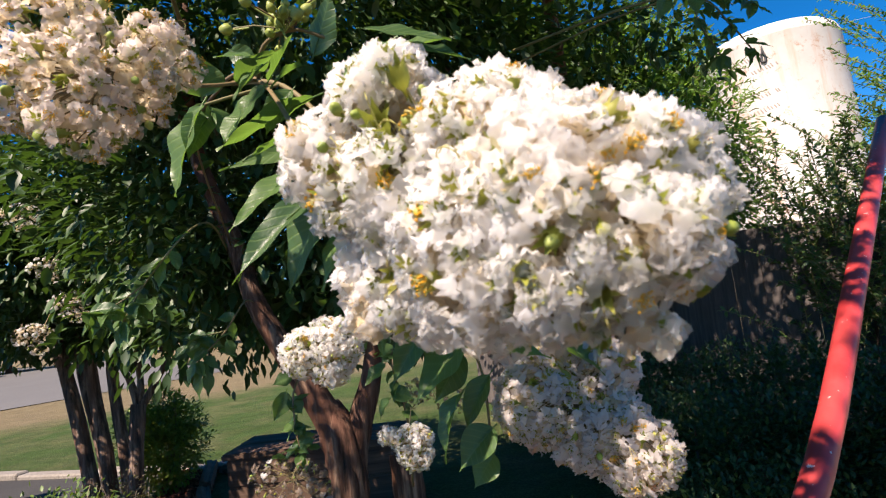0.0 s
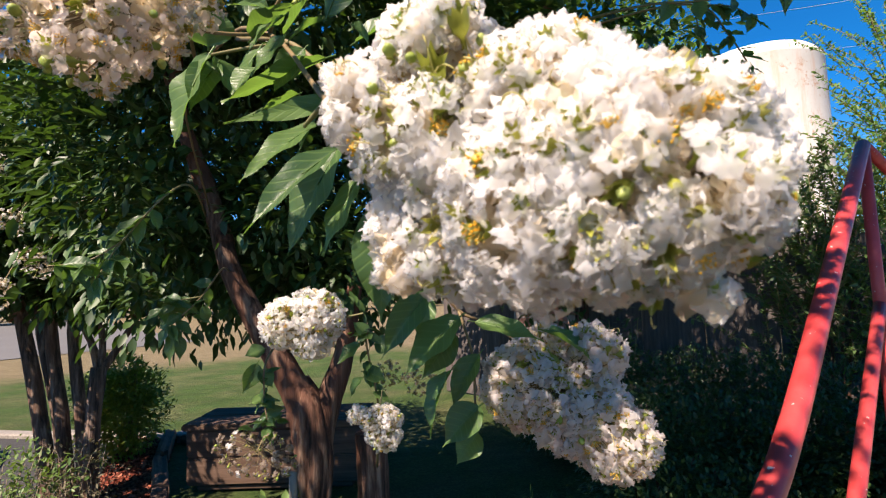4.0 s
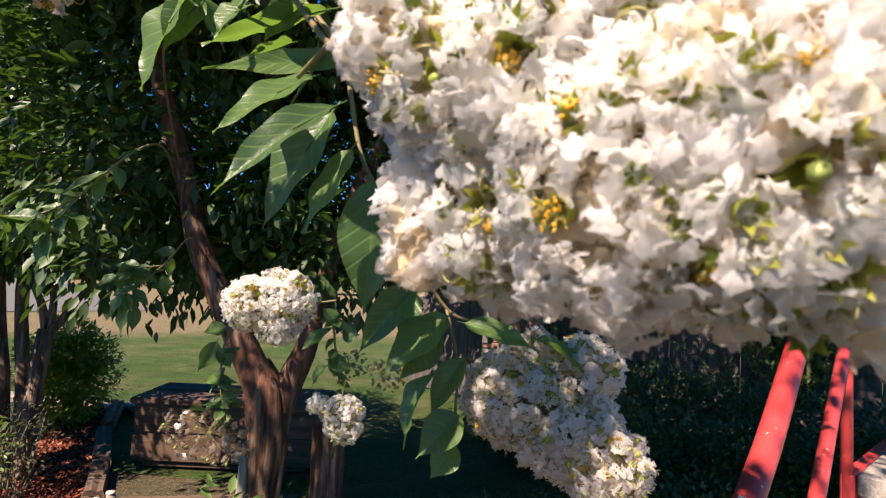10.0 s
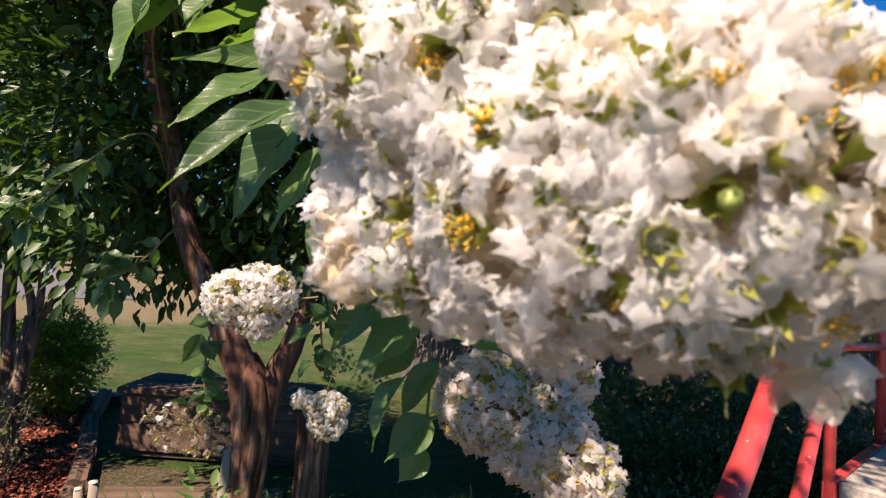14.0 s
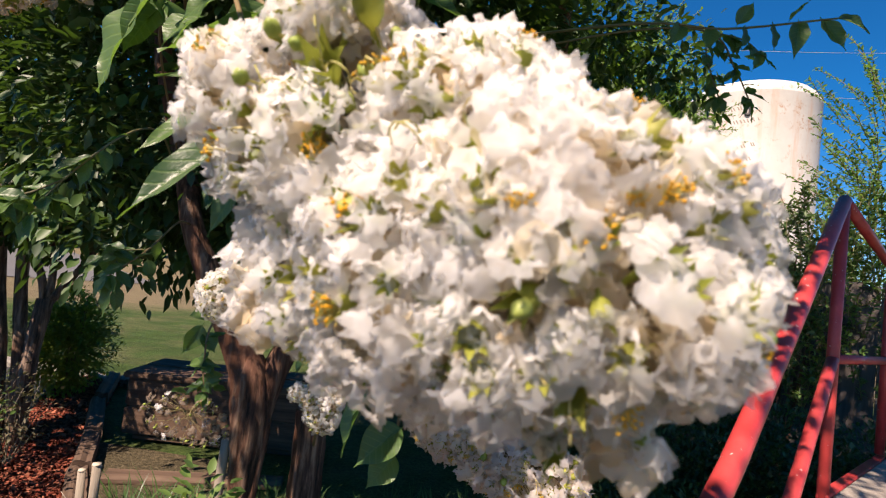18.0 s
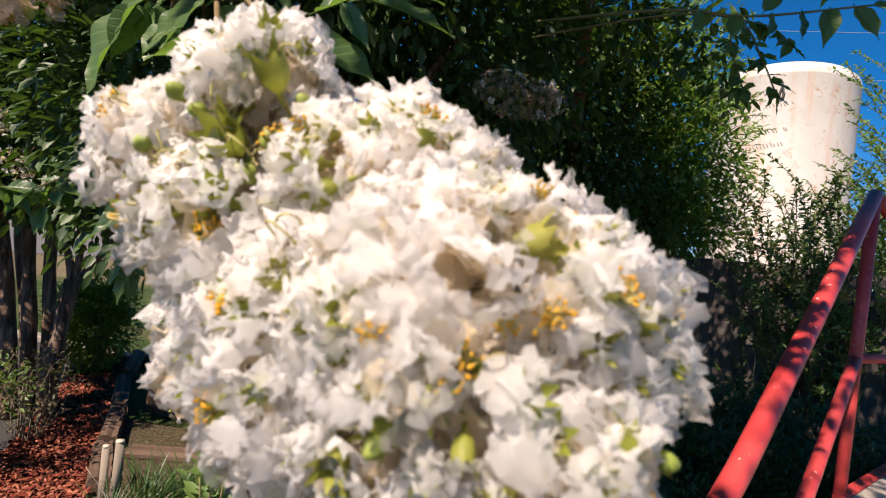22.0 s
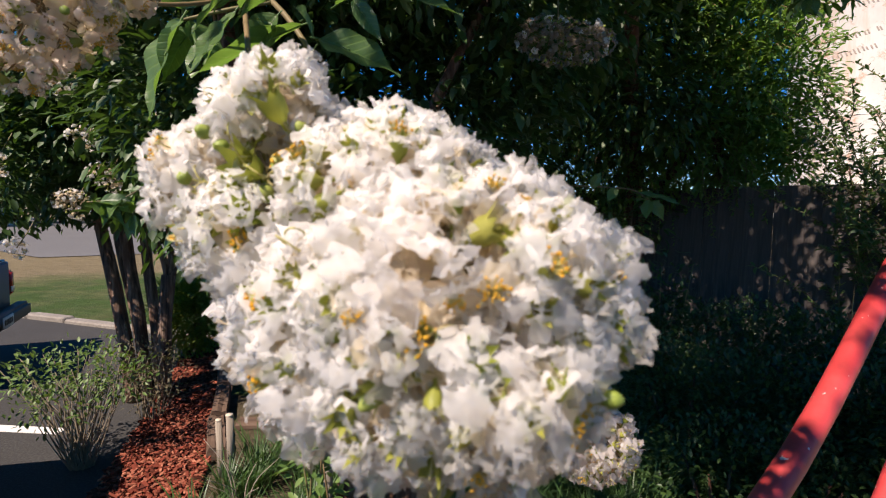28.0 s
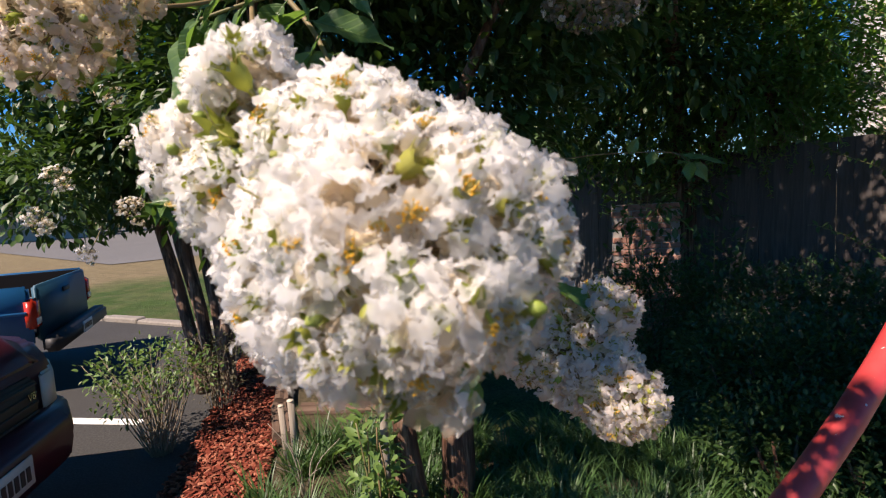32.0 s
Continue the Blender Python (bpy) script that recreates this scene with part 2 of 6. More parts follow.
CONCRETE = speckled("pitted concrete", (0.20, 0.17, 0.14), (0.33, 0.29, 0.25), (0.45, 0.41, 0.36), 60, 3, 0.5, 0.006)
ASPHALT = speckled("worn asphalt", (0.024, 0.023, 0.022), (0.047, 0.046, 0.044), (0.095, 0.093, 0.088), 70, 1.1, 0.5, 0.006)
ROAD = speckled("grey road", (0.085, 0.083, 0.080), (0.13, 0.127, 0.122), (0.18, 0.175, 0.168), 50, 0.25, 0.2, 0.004)
LINE = speckled("worn white paint line", (0.40, 0.39, 0.37), (0.66, 0.65, 0.62), (0.75, 0.74, 0.72), 30, 5, 0.2, 0.002)
SOIL = speckled("dry soil with moss", (0.028, 0.024, 0.013), (0.070, 0.056, 0.032), (0.14, 0.11, 0.066), 26, 2.2, 0.8, 0.03)
MULCH_BED = speckled("dark soil under mulch", (0.05, 0.018, 0.010), (0.14, 0.035, 0.018), (0.24, 0.06, 0.03), 40, 4, 0.8, 0.03)
KERB = speckled("old concrete kerb", (0.13, 0.115, 0.095), (0.24, 0.215, 0.185), (0.34, 0.31, 0.27), 40, 3)


def mulch_mat():
    k = Mat("red bark mulch chip", rough=0.9, spec=0.1)
    c = k.ramp(k.island(), (0.0, (0.055, 0.017, 0.011)), (0.5, (0.20, 0.046, 0.028)), (1.0, (0.36, 0.14, 0.085)))
    return k.color(c).m


MULCH = mulch_mat()


def lawn_mat():
    k = Mat("patchy mown lawn", rough=0.9, spec=0.1)
    fine = k.noise(38, 8, 0.85)
    green = k.ramp(fine, (0.38, (0.022, 0.048, 0.012)), (0.52, (0.062, 0.104, 0.028)), (0.66, (0.125, 0.170, 0.055)))
    straw = k.ramp(fine, (0.38, (0.11, 0.088, 0.045)), (0.52, (0.22, 0.175, 0.10)), (0.66, (0.34, 0.285, 0.18)))
    x, y, z = k.xyz()
    away = k.math("SQRT", k.math("ADD", k.math("MULTIPLY", x, x), k.math("MULTIPLY", y, y)))
    reach = k.math("ADD", away, k.math("MULTIPLY", k.noise(0.35, 4, 0.6), 4.0))
    patch = k.math("MULTIPLY", k.math("SUBTRACT", reach, 16.0), 0.6, clamp=True)
    small = k.ramp(k.noise(1.1, 4), (0.42, (0, 0, 0)), (0.68, (0.4, 0.4, 0.4)))
    streak = k.ramp(k.noise(4.5, 7, 0.8, (0.35, 1.0, 1.0)), (0.38, (0.66, 0.66, 0.66)), (0.62, (1.0, 1.0, 1.0)))
    green, straw = k.mix(1.0, green, streak, "MULTIPLY"), k.mix(1.0, straw, streak, "MULTIPLY")
    c = k.mix(patch, green, straw)
    c = k.mix(small, c, straw)
    return k.color(c).bump(fine, 0.9, 0.03).m


LAWN = lawn_mat()


def tank_mat():
    k = Mat("white painted steel tank with rust", rough=0.55, spec=0.4)
    base = k.ramp(k.noise(0.8, 5), (0.3, (0.50, 0.475, 0.425)), (0.7, (0.60, 0.58, 0.535)))
    run = k.noise(1.6, 6, 0.7, (1, 1, 0.12))
    rust = k.ramp(run, (0.53, (0, 0, 0)), (0.70, (0.8, 0.8, 0.8)))
    spot = k.ramp(k.noise(1.3, 7, 0.8), (0.55, (0, 0, 0)), (0.64, (0.85, 0.85, 0.85)))
    c = k.mix(rust, base, (0.55, 0.36, 0.25))
    c = k.mix(spot, c, (0.42, 0.24, 0.14))
    return k.color(c).bump(run, 0.1, 0.02).m


TANK = tank_mat()


def flat_mat(name, c, rough=0.5, metal=0.0, var=0.25, scale=8, coat=0.0, spec=0.5):
    k = Mat(name, rough=rough, metal=metal, spec=spec)
    k.color(k.mix(k.math("MULTIPLY", k.noise(scale, 5), var), c, tuple(v * 0.45 for v in c)))
    k.b.inputs["Coat Weight"].default_value = coat
    return k.m


DARK = flat_mat("dark metal", (0.03, 0.03, 0.03), 0.6)
TRUCK_BLUE = flat_mat("blue green truck paint", (0.008, 0.11, 0.27), 0.4, 0.1, 0.3, 3, 0.3)
TRUCK_TEAL = flat_mat("dull teal tailgate paint", (0.011, 0.075, 0.125), 0.55, 0.1, 0.4, 5, 0.0)
TRUCK_RED = flat_mat("dark maroon truck paint", (0.060, 0.007, 0.016), 0.38, 0.0, 0.2, 3, 0.15, 0.25)
BUMPER = flat_mat("black bumper plastic", (0.025, 0.025, 0.027), 0.6)
TYRE = flat_mat("tyre rubber", (0.02, 0.02, 0.02), 0.85)
CHROME = flat_mat("dull chrome", (0.6, 0.6, 0.6), 0.25, 1.0)
TAIL = flat_mat("red tail light lens", (0.45, 0.03, 0.015), 0.2)
LAMP_GLASS = flat_mat("cloudy headlight lens", (0.60, 0.60, 0.55), 0.15)
PLATE = flat_mat("white number plate", (0.6, 0.6, 0.58), 0.5)
BRICK = speckled("pinkish brick wall", (0.22, 0.11, 0.08), (0.36, 0.19, 0.14), (0.45, 0.27, 0.21), 18, 2)
HOUSE = flat_mat("pale house wall", (0.42, 0.38, 0.33), 0.8)
ROOF = flat_mat("grey roof", (0.12, 0.11, 0.11), 0.9)
WINDOW = flat_mat("dark window pane", (0.02, 0.025, 0.03), 0.1)
BED_LINER = flat_mat("black bed liner", (0.008, 0.008, 0.009), 0.8, 0.0, 0.3, 8, 0.0, 0.1)
PALE_WOOD = flat_mat("pale cut wood", (0.55, 0.47, 0.36), 0.8)
DRY_TWIG = flat_mat("dry grey twig", (0.20, 0.16, 0.11), 0.9)
MORTAR = flat_mat("grey mortar", (0.30, 0.27, 0.24), 0.9)
OLD_TYRE = flat_mat("worn grey tyre", (0.16, 0.16, 0.17), 0.9)
AMBER = flat_mat("amber lens", (0.5, 0.18, 0.02), 0.3)
WIRE = flat_mat("overhead wire", (0.25, 0.25, 0.26), 0.6)


# ---- building helpers ----
def part(name, bm, material, parent=None, label="", smooth=True):
    """Links a bmesh as one mesh object under a thing or under a part."""
    me = bpy.data.meshes.new(name)
    bm.to_mesh(me)
    bm.free()
    me.materials.append(material)
    if smooth:
        me.shade_smooth()
    ob = new(name, me)
    ob.parent = parent
    return tagged(ob, label)


def shared(name, me, m, parent, label=""):
    """One more object on a mesh that exists already."""
    ob = new(name, me)
    ob.matrix_basis = m
    ob.parent = parent
    return tagged(ob, label)


def pydata(name, verts, faces, material, smooth=False):
    me = bpy.data.meshes.new(name)
    me.from_pydata(verts, [], faces)
    me.materials.append(material)
    if smooth:
        me.shade_smooth()
    return me


def thing(name, label, category, group="", kind="", at=(0, 0, 0)):
    ob = new(name)
    ob.location = at
    ob.empty_display_size = 0.05
    return tagged(ob, label, category, group, kind)


def tube(points, radii, sides=10, wobble=0.0, seed=0, caps=True):
    """A bmesh tube through points, with a radius at each."""
    rng = random.Random(seed)
    bm = bmesh.new()
    pts = [Vector(p) for p in points]
    rings = []
    axis = None
    for i, p in enumerate(pts):
        d = (pts[min(i + 1, len(pts) - 1)] - pts[max(i - 1, 0)]).normalized()
        if axis is None:
            axis = d.orthogonal().normalized()
        axis = (axis - d * axis.dot(d)).normalized()
        other = d.cross(axis)
        ring = []
        for k in range(sides):
            a = 2 * math.pi * k / sides
            r = radii[i] * (1 + wobble * (rng.random() - 0.5) + wobble * 0.8 * math.sin(3 * a + i * 0.35 + seed))
            ring.append(bm.verts.new(p + (axis * math.cos(a) + other * math.sin(a)) * r))
        rings.append(ring)
    for a, b in zip(rings, rings[1:]):
        for k in range(sides):
            bm.faces.new((a[k], a[(k + 1) % sides], b[(k + 1) % sides], b[k]))
    if caps:
        bm.faces.new(rings[0][::-1])
        bm.faces.new(rings[-1])
    bmesh.ops.recalc_face_normals(bm, faces=bm.faces)
    return bm


def spline(points, n):
    """n points along a smooth curve through the given ones."""
    p = [Vector(q) for q in points]
    p = [p[0] * 2 - p[1]] + p + [p[-1] * 2 - p[-2]]
    out = []
    for k in range(n):
        u = k / (n - 1) * (len(p) - 3)
        i = min(int(u), len(p) - 4)
        t = u - i
        a, b, c, d = p[i : i + 4]
        out.append(0.5 * (2 * b + (c - a) * t + (2 * a - 5 * b + 4 * c - d) * t * t + (3 * b - a - 3 * c + d) * t**3))
    return out


def lerp_list(values, n):
    return list(np.interp(np.linspace(0, len(values) - 1, n), range(len(values)), values))


def box(lo, hi, bevel=0.0, seg=1):
    bm = bmesh.new()
    bmesh.ops.create_cube(bm, size=1)
    for v in bm.verts:
        v.co = Vector([lo[i] + (v.co[i] + 0.5) * (hi[i] - lo[i]) for i in range(3)])
    if bevel:
        bmesh.ops.bevel(bm, geom=bm.edges[:], offset=bevel, segments=seg, affect="EDGES")
    return bm


def basis(z, spin=0.0):
    """A turn whose z axis is z."""
    q = Vector(z).to_track_quat("Z", "Y")
    return q.to_matrix().to_4x4() @ Matrix.Rotation(spin, 4, "Z")


# ---- ground and paving ----
def sheet(name, outline, z, material, label, category, cuts=1):
    bm = bmesh.new()
    bm.faces.new([bm.verts.new((x, y, z)) for x, y in outline])
    bmesh.ops.triangulate(bm, faces=bm.faces)
    ob = part(name, bm, material, None, label, False)
    return tagged(ob, label, category, kind="structure")


lawn = sheet("ground", [(-900, -900), (900, -900), (900, 1800), (-900, 1800)], -0.02, LAWN, "patchy green and straw-coloured mown lawn", "lawn")
KD = Vector((2.16, -0.54, 0)).normalized()
kerb_near = Vector((-5.86, 6.95, 0))
parking = sheet("parking_lot", [(-1.0, -6), (-1.5, 1.0), (-2.14, 2.74), (-2.35, 3.3), (-3.3, 5.9), (-4.2, 6.55), (-40, 15.5), (-40, -6)], 0.0, ASPHALT, "worn dark asphalt of a parking lot", "parking lot")
road = sheet("road", [(-14.2, 15.6), (-9, 21), (-30, 50), (-120, 100), (-160, 90), (-60, 42)], 0.004, ROAD, "pale grey road across the lawn", "road")
soil = sheet("garden_soil", [(-1.5, 1.0), (-2.1, 2.7), (-2.0, 3.6), (-2.3, 4.45), (-1.0, 4.2), (-0.7, 3.2), (0.4, 3.0), (1.5, 2.6), (3.5, 2.2), (3.5, -5), (-1.0, -5)], -0.004, SOIL, "dry mossy garden soil under the trees", "soil")
bed = sheet("mulch_bed", [(-1.95, 2.2), (-2.13, 2.74), (-2.34, 3.3), (-3.5, 6.2), (-2.92, 6.25), (-2.5, 5.08), (-1.75, 3.4), (-1.45, 2.6)], 0.004, MULCH_BED, "garden bed covered with red bark mulch", "garden bed")


def make_kerb():
    kerb = thing("kerb", "old broken concrete kerb along the lawn", "kerb", kind="structure")
    rng = random.Random(4)
    a = kerb_near - KD * 14
    x = 0.0
    while x < 18:
        w = rng.uniform(0.5, 1.3)
        bm = box((0, -0.08, -0.05), (w - 0.02, 0.1, 0.07 + rng.uniform(-0.02, 0.012)), 0.02)
        ob = part("kerb_stone", bm, KERB, kerb, "", False)
        p = a + KD * x
        ob.matrix_basis = Matrix.Translation(p + Vector((0, rng.uniform(-0.02, 0.02), 0))) @ Matrix.Rotation(math.atan2(KD.y, KD.x) + rng.uniform(-0.015, 0.015), 4, "Z")
        x += w


make_kerb()
line = part("parking_line", box((-7.5, 3.46, 0.0), (-2.98, 3.56, 0.008), 0.002), LINE, None, "", False)
tagged(line, "worn white painted parking line on asphalt", "line", kind="structure")


# ---- fence, hedge, tank ----
def make_fence():
    a, b = Vector((0.4, 8.3, 0)), Vector((5.6, 3.1, 0))
    d = (b - a).normalized()
    n = Vector((-d.y, d.x, 0))
    fence = thing("fence", "tall grey weathered wooden board fence in shade", "fence", kind="structure")
    rng = random.Random(2)
    length = (b - a).length
    meshes = []
    for k in range(6):
        w, h = 0.1392 + rng.uniform(-0.0006, 0.0005), 2.0 + rng.uniform(-0.025, 0.02)
        bm = box((-w / 2, -0.01, 0.0), (w / 2, 0.01, h), 0.003)
        for v in bm.verts:
            v.co.x += 0.003 * math.sin(v.co.z * 3 + k)
        me = bpy.data.meshes.new("fence_board")
        bm.to_mesh(me)
        bm.free()
        me.materials.append(FENCE)
        meshes.append(me)
    turn = Matrix.Rotation(math.atan2(d.y, d.x), 4, "Z")
    for k in range(int(length / 0.14)):
        p = a + d * (k * 0.14) + n * rng.uniform(-0.006, 0.006)
        shared("fence_board", rng.choice(meshes), Matrix.Translation(p) @ turn @ Matrix.Rotation(rng.uniform(-0.0012, 0.0012), 4, "Y"), fence)
    for z in (0.4, 1.6):
        bm = box((0, 0.012, z), (length, 0.05, z + 0.09), 0.004)
        ob = part("fence_rail", bm, FENCE, fence, "", False)
        ob.matrix_basis = Matrix.Translation(a) @ turn


make_fence()


def leaf_cloud(name, spots, size, material, seed=1, flat=0.25, aspect=0.45, droop=0.0):
    """Many small folded leaves, one mesh; spots are (place, outward)."""
    rng = np.random.default_rng(seed)
    n = len(spots)
    at = np.array([s[0] for s in spots], float)
    out = np.array([s[1] for s in spots], float)
    out += rng.normal(0, 0.55, (n, 3))
    out[:, 2] -= droop
    out /= np.linalg.norm(out, axis=1, keepdims=True)
    up = rng.normal(0, flat, (n, 3)) + (0, 0, 1)
    side = np.cross(out, up)
    side /= np.linalg.norm(side, axis=1, keepdims=True) + 1e-9
    up = np.cross(side, out)
    s = size * rng.uniform(0.6, 1.25, (n, 1))
    w = s * aspect * rng.uniform(0.8, 1.2, (n, 1))
    mid1, mid2 = at + out * s * 0.33 - up * w * 0.10, at + out * s * 0.68 - up * w * 0.14
    tip = at + out * s - up * s * rng.uniform(0.0, 0.25, (n, 1))
    vs = np.stack([at, mid1 + side * w * 0.46 + up * w * 0.16, mid2 + side * w * 0.40 + up * w * 0.14, tip, mid2 - side * w * 0.40 + up * w * 0.14, mid1 - side * w * 0.46 + up * w * 0.16, mid1, mid2], 1).reshape(-1, 3)
    k = np.arange(n)[:, None] * 8
    quads = np.concatenate([k + (0, 1, 6), k + (0, 6, 5)], 0).tolist() + np.concatenate([k + (1, 2, 7, 6), k + (6, 7, 4, 5)], 0).tolist() + np.concatenate([k + (2, 3, 7), k + (7, 3, 4)], 0).tolist()
    return pydata(name, vs.tolist(), quads, material, True)


def shell_spots(blobs, count, seed, inner=0.55, lumps=0.25):
    """Places inside the outer part of a set of uneven ellipsoids."""
    rng = random.Random(seed)
    weights = [b[3] * b[4] * b[5] for b in blobs]
    out = []
    while len(out) < count:
        cx, cy, cz, rx, ry, rz = rng.choices(blobs, weights)[0]
        d = Vector((rng.gauss(0, 1), rng.gauss(0, 1), rng.gauss(0, 1))).normalized()
        r = inner + (1 - inner) * rng.random() ** 0.6
        r *= 1 + lumps * noise.noise(Vector((cx, cy, cz)) + d * 2.3) + 0.5 * lumps * noise.noise(d * 6 + Vector((cz, cx, cy)))
        p = Vector((cx + d.x * rx * r, cy + d.y * ry * r, cz + d.z * rz * r))
        out.append((p, Vector((d.x / rx, d.y / ry, d.z / rz)).normalized()))
    return out


def make_hedge():
    hedge = thing("hedge", "dense dark green clipped hedge in front of the fence", "hedge", at=(2.5, 4.0, 0))
    a, b = Vector((1.35, 4.95, 0)), Vector((4.4, 1.9, 0))
    blobs = []
    rng = random.Random(8)
    for k in range(9):
        p = a.lerp(b, k / 8)
        blobs.append((p.x - 2.5 + rng.uniform(-0.08, 0.08), p.y - 4.0 + rng.uniform(-0.08, 0.08), 0.50, 0.62, 0.62, 0.55 + rng.uniform(-0.05, 0.04)))
    for k in range(6):
        p = Vector((1.50, 3.45, 0)).lerp(Vector((3.5, 2.35, 0)), k / 5)
        blobs.append((p.x - 2.5, p.y - 4.0, 0.40, 0.55, 0.55, 0.48 + rng.uniform(-0.05, 0.05)))
    for x, y in ((1.38, 2.75), (1.75, 2.68)):
        blobs.append((x - 2.5, y - 4.0, 0.28, 0.42, 0.40, 0.36))
    spots = [s for s in shell_spots(blobs, 70000, 3, 0.45, 0.12) if s[0].z > 0.02]
    ob = new("hedge_leaves", leaf_cloud("hedge_leaves", spots, 0.040, HEDGE_LEAF, 5, aspect=0.5))
    ob.parent = hedge
    tagged(ob, kind="stuff")
    for k, (cx, cy, cz, rx, ry, rz) in enumerate(blobs):
        for j in range(4):
            a = 1.57 * j + k
            tip = Vector((cx + 0.5 * rx * math.cos(a), cy + 0.5 * ry * math.sin(a), cz + 0.3 * rz))
            part("stem", tube([(cx, cy, -0.03), ((cx + tip.x) / 2, (cy + tip.y) / 2, cz * 0.5), tip], [0.016, 0.012, 0.005], 6, 0.1, k), BARK, hedge)


make_hedge()


def make_tank():
    cx, cy, r, top = 17.30, 24.52, 3.05, 12.8
    tank = thing("water_tank", "tall white steel water tank streaked with rust", "water tank", at=(cx, cy, 0))
    bm = bmesh.new()
    prof = [(r, 0.0), (r, 4.0), (r, 8.0), (r, top - 0.92), (r * 1.003, top - 0.90), (r * 1.003, top - 0.86), (r * 0.995, top - 0.76), (r * 0.965, top - 0.52), (r * 0.88, top - 0.28), (r * 0.65, top - 0.10), (r * 0.3, top - 0.02), (0.001, top)]
    n = 64
    rings = [[bm.verts.new((pr * math.cos(2 * math.pi * k / n), pr * math.sin(2 * math.pi * k / n), pz)) for k in range(n)] for pr, pz in prof]
    for a, b in zip(rings, rings[1:]):
        for k in range(n):
            bm.faces.new((a[k], a[(k + 1) % n], b[(k + 1) % n], b[k]))
    part("tank_shell", bm, TANK, tank)
    for z in (3.2, 6.0):
        bm = bmesh.new()
        vs = [[bm.verts.new(((r + e) * math.cos(2 * math.pi * k / n), (r + e) * math.sin(2 * math.pi * k / n), z + h)) for k in range(n)] for e, h in ((0.0, -0.03), (0.014, -0.02), (0.014, 0.02), (0.0, 0.03))]
        for a, b in zip(vs, vs[1:]):
            for k in range(n):
                bm.faces.new((a[k], a[(k + 1) % n], b[(k + 1) % n], b[k]))
        part("weld_seam", bm, TANK, tank)
    # a dark bracket hangs near the top, facing the garden
    toward = Vector((-cx, -cy, 0)).normalized()
    side = Vector((-toward.y, toward.x, 0))
    turn = Matrix((side, toward, Vector((0, 0, 1)))).transposed().to_4x4()
    loop = [(0.0, 0.05, 0.10), (0.02, 0.06, -0.15), (0.08, 0.06, -0.45), (0.04, 0.06, -0.64), (-0.08, 0.06, -0.60), (-0.08, 0.06, -0.42), (-0.02, 0.06, -0.15), (0.0, 0.05, 0.10)]
    bm = tube(spline(loop, 24), lerp_list([0.03, 0.05, 0.07, 0.05, 0.03], 24), 8)
    ob = part("overflow_bracket", bm, DARK, tank, "dark overflow bracket")
    ob.matrix_basis = Matrix.Translation(toward * (r - 0.02) + Vector((0, 0, top - 1.45)) + side * -0.1) @ turn
    # rows of short slanted brown strokes on the shell
    rng = random.Random(17)
    for z, count, turn_by in ((11.1, 9, -0.33), (10.5, 8, -0.07), (9.3, 13, -0.20), (8.65, 11, -0.20)):
        for k in range(count):
            a = math.atan2(toward.y, toward.x) + turn_by - (k - count / 2) * rng.uniform(0.040, 0.048)
            if rng.random() < 0.15:
                continue
            bm = box((-0.03, -0.004, -0.10 * rng.uniform(0.6, 1.2)), (0.03, 0.008, 0.10 * rng.uniform(0.5, 1.2)), 0.004)
            for v in bm.verts:
                v.co.x += 0.45 * v.co.z
            ob = part("faded_letter", bm, STROKE_BROWN, tank, "", False)
            ob.matrix_basis = Matrix.Translation((r * math.cos(a), r * math.sin(a), z - 0.02 * k)) @ Matrix.Rotation(a - math.pi / 2, 4, "Z")


STROKE_BROWN = flat_mat("dull brown strokes", (0.36, 0.30, 0.25), 0.8, 0, 0.6)
make_tank()


# ---- red railing and landing ----
def pipe(name, pts, r, parent, label="", sides=14):
    return part(name, tube(pts, [r] * len(pts), sides), RED, parent, label)


POST_A, POST_B = Vector((1.93, 2.11, 2.155)), Vector((2.88, 2.77, 1.97))
RAIL_DOWN = Vector((0.765, 1.12, 1.23)) - POST_A


def make_railing():
    o = Vector((POST_A.x, POST_A.y, 0))
    rail = thing("handrail", "worn red painted steel pipe handrail of a landing", "handrail", at=o)
    pipe("top_rail", [p - o for p in spline([POST_A + RAIL_DOWN * 1.4 + Vector((-0.09, 0.02, 0.0)), POST_A + RAIL_DOWN * 1.08 + Vector((-0.012, 0, 0)), POST_A + RAIL_DOWN * 0.7, POST_A + Vector((-0.004, -0.004, -0.004))], 12)], 0.028, rail)
    ma = Vector((POST_A.x, POST_A.y, 1.46))
    pipe("mid_rail", [p - o for p in spline([ma + RAIL_DOWN * 1.4, ma + RAIL_DOWN * 0.7, ma], 10)], 0.024, rail)
    pipe("post", [(0, 0, 2.15), (0, 0, 1.46), (0, 0, 0.0)], 0.024, rail)
    end = POST_A + RAIL_DOWN * 1.4 + Vector((-0.09, 0.02, 0.0))
    pipe("post", [(end.x - o.x, end.y - o.y, 0), (end.x - o.x, end.y - o.y, end.z)], 0.024, rail)
    pipe("landing_rail", [POST_A - o, POST_B - o], 0.024, rail)
    mb = Vector((POST_B.x, POST_B.y, 1.43))
    pipe("landing_mid_rail", [ma - o, mb - o], 0.022, rail)
    pipe("post", [POST_B - o, Vector((POST_B.x, POST_B.y, 0.9)) - o], 0.024, rail)
    far = Vector((1.6, -1.25, 0))
    pipe("landing_rail", [POST_B - o, POST_B + far - o], 0.023, rail)
    pipe("landing_mid_rail", [mb - o, mb + far - o], 0.022, rail)
    return rail


make_railing()


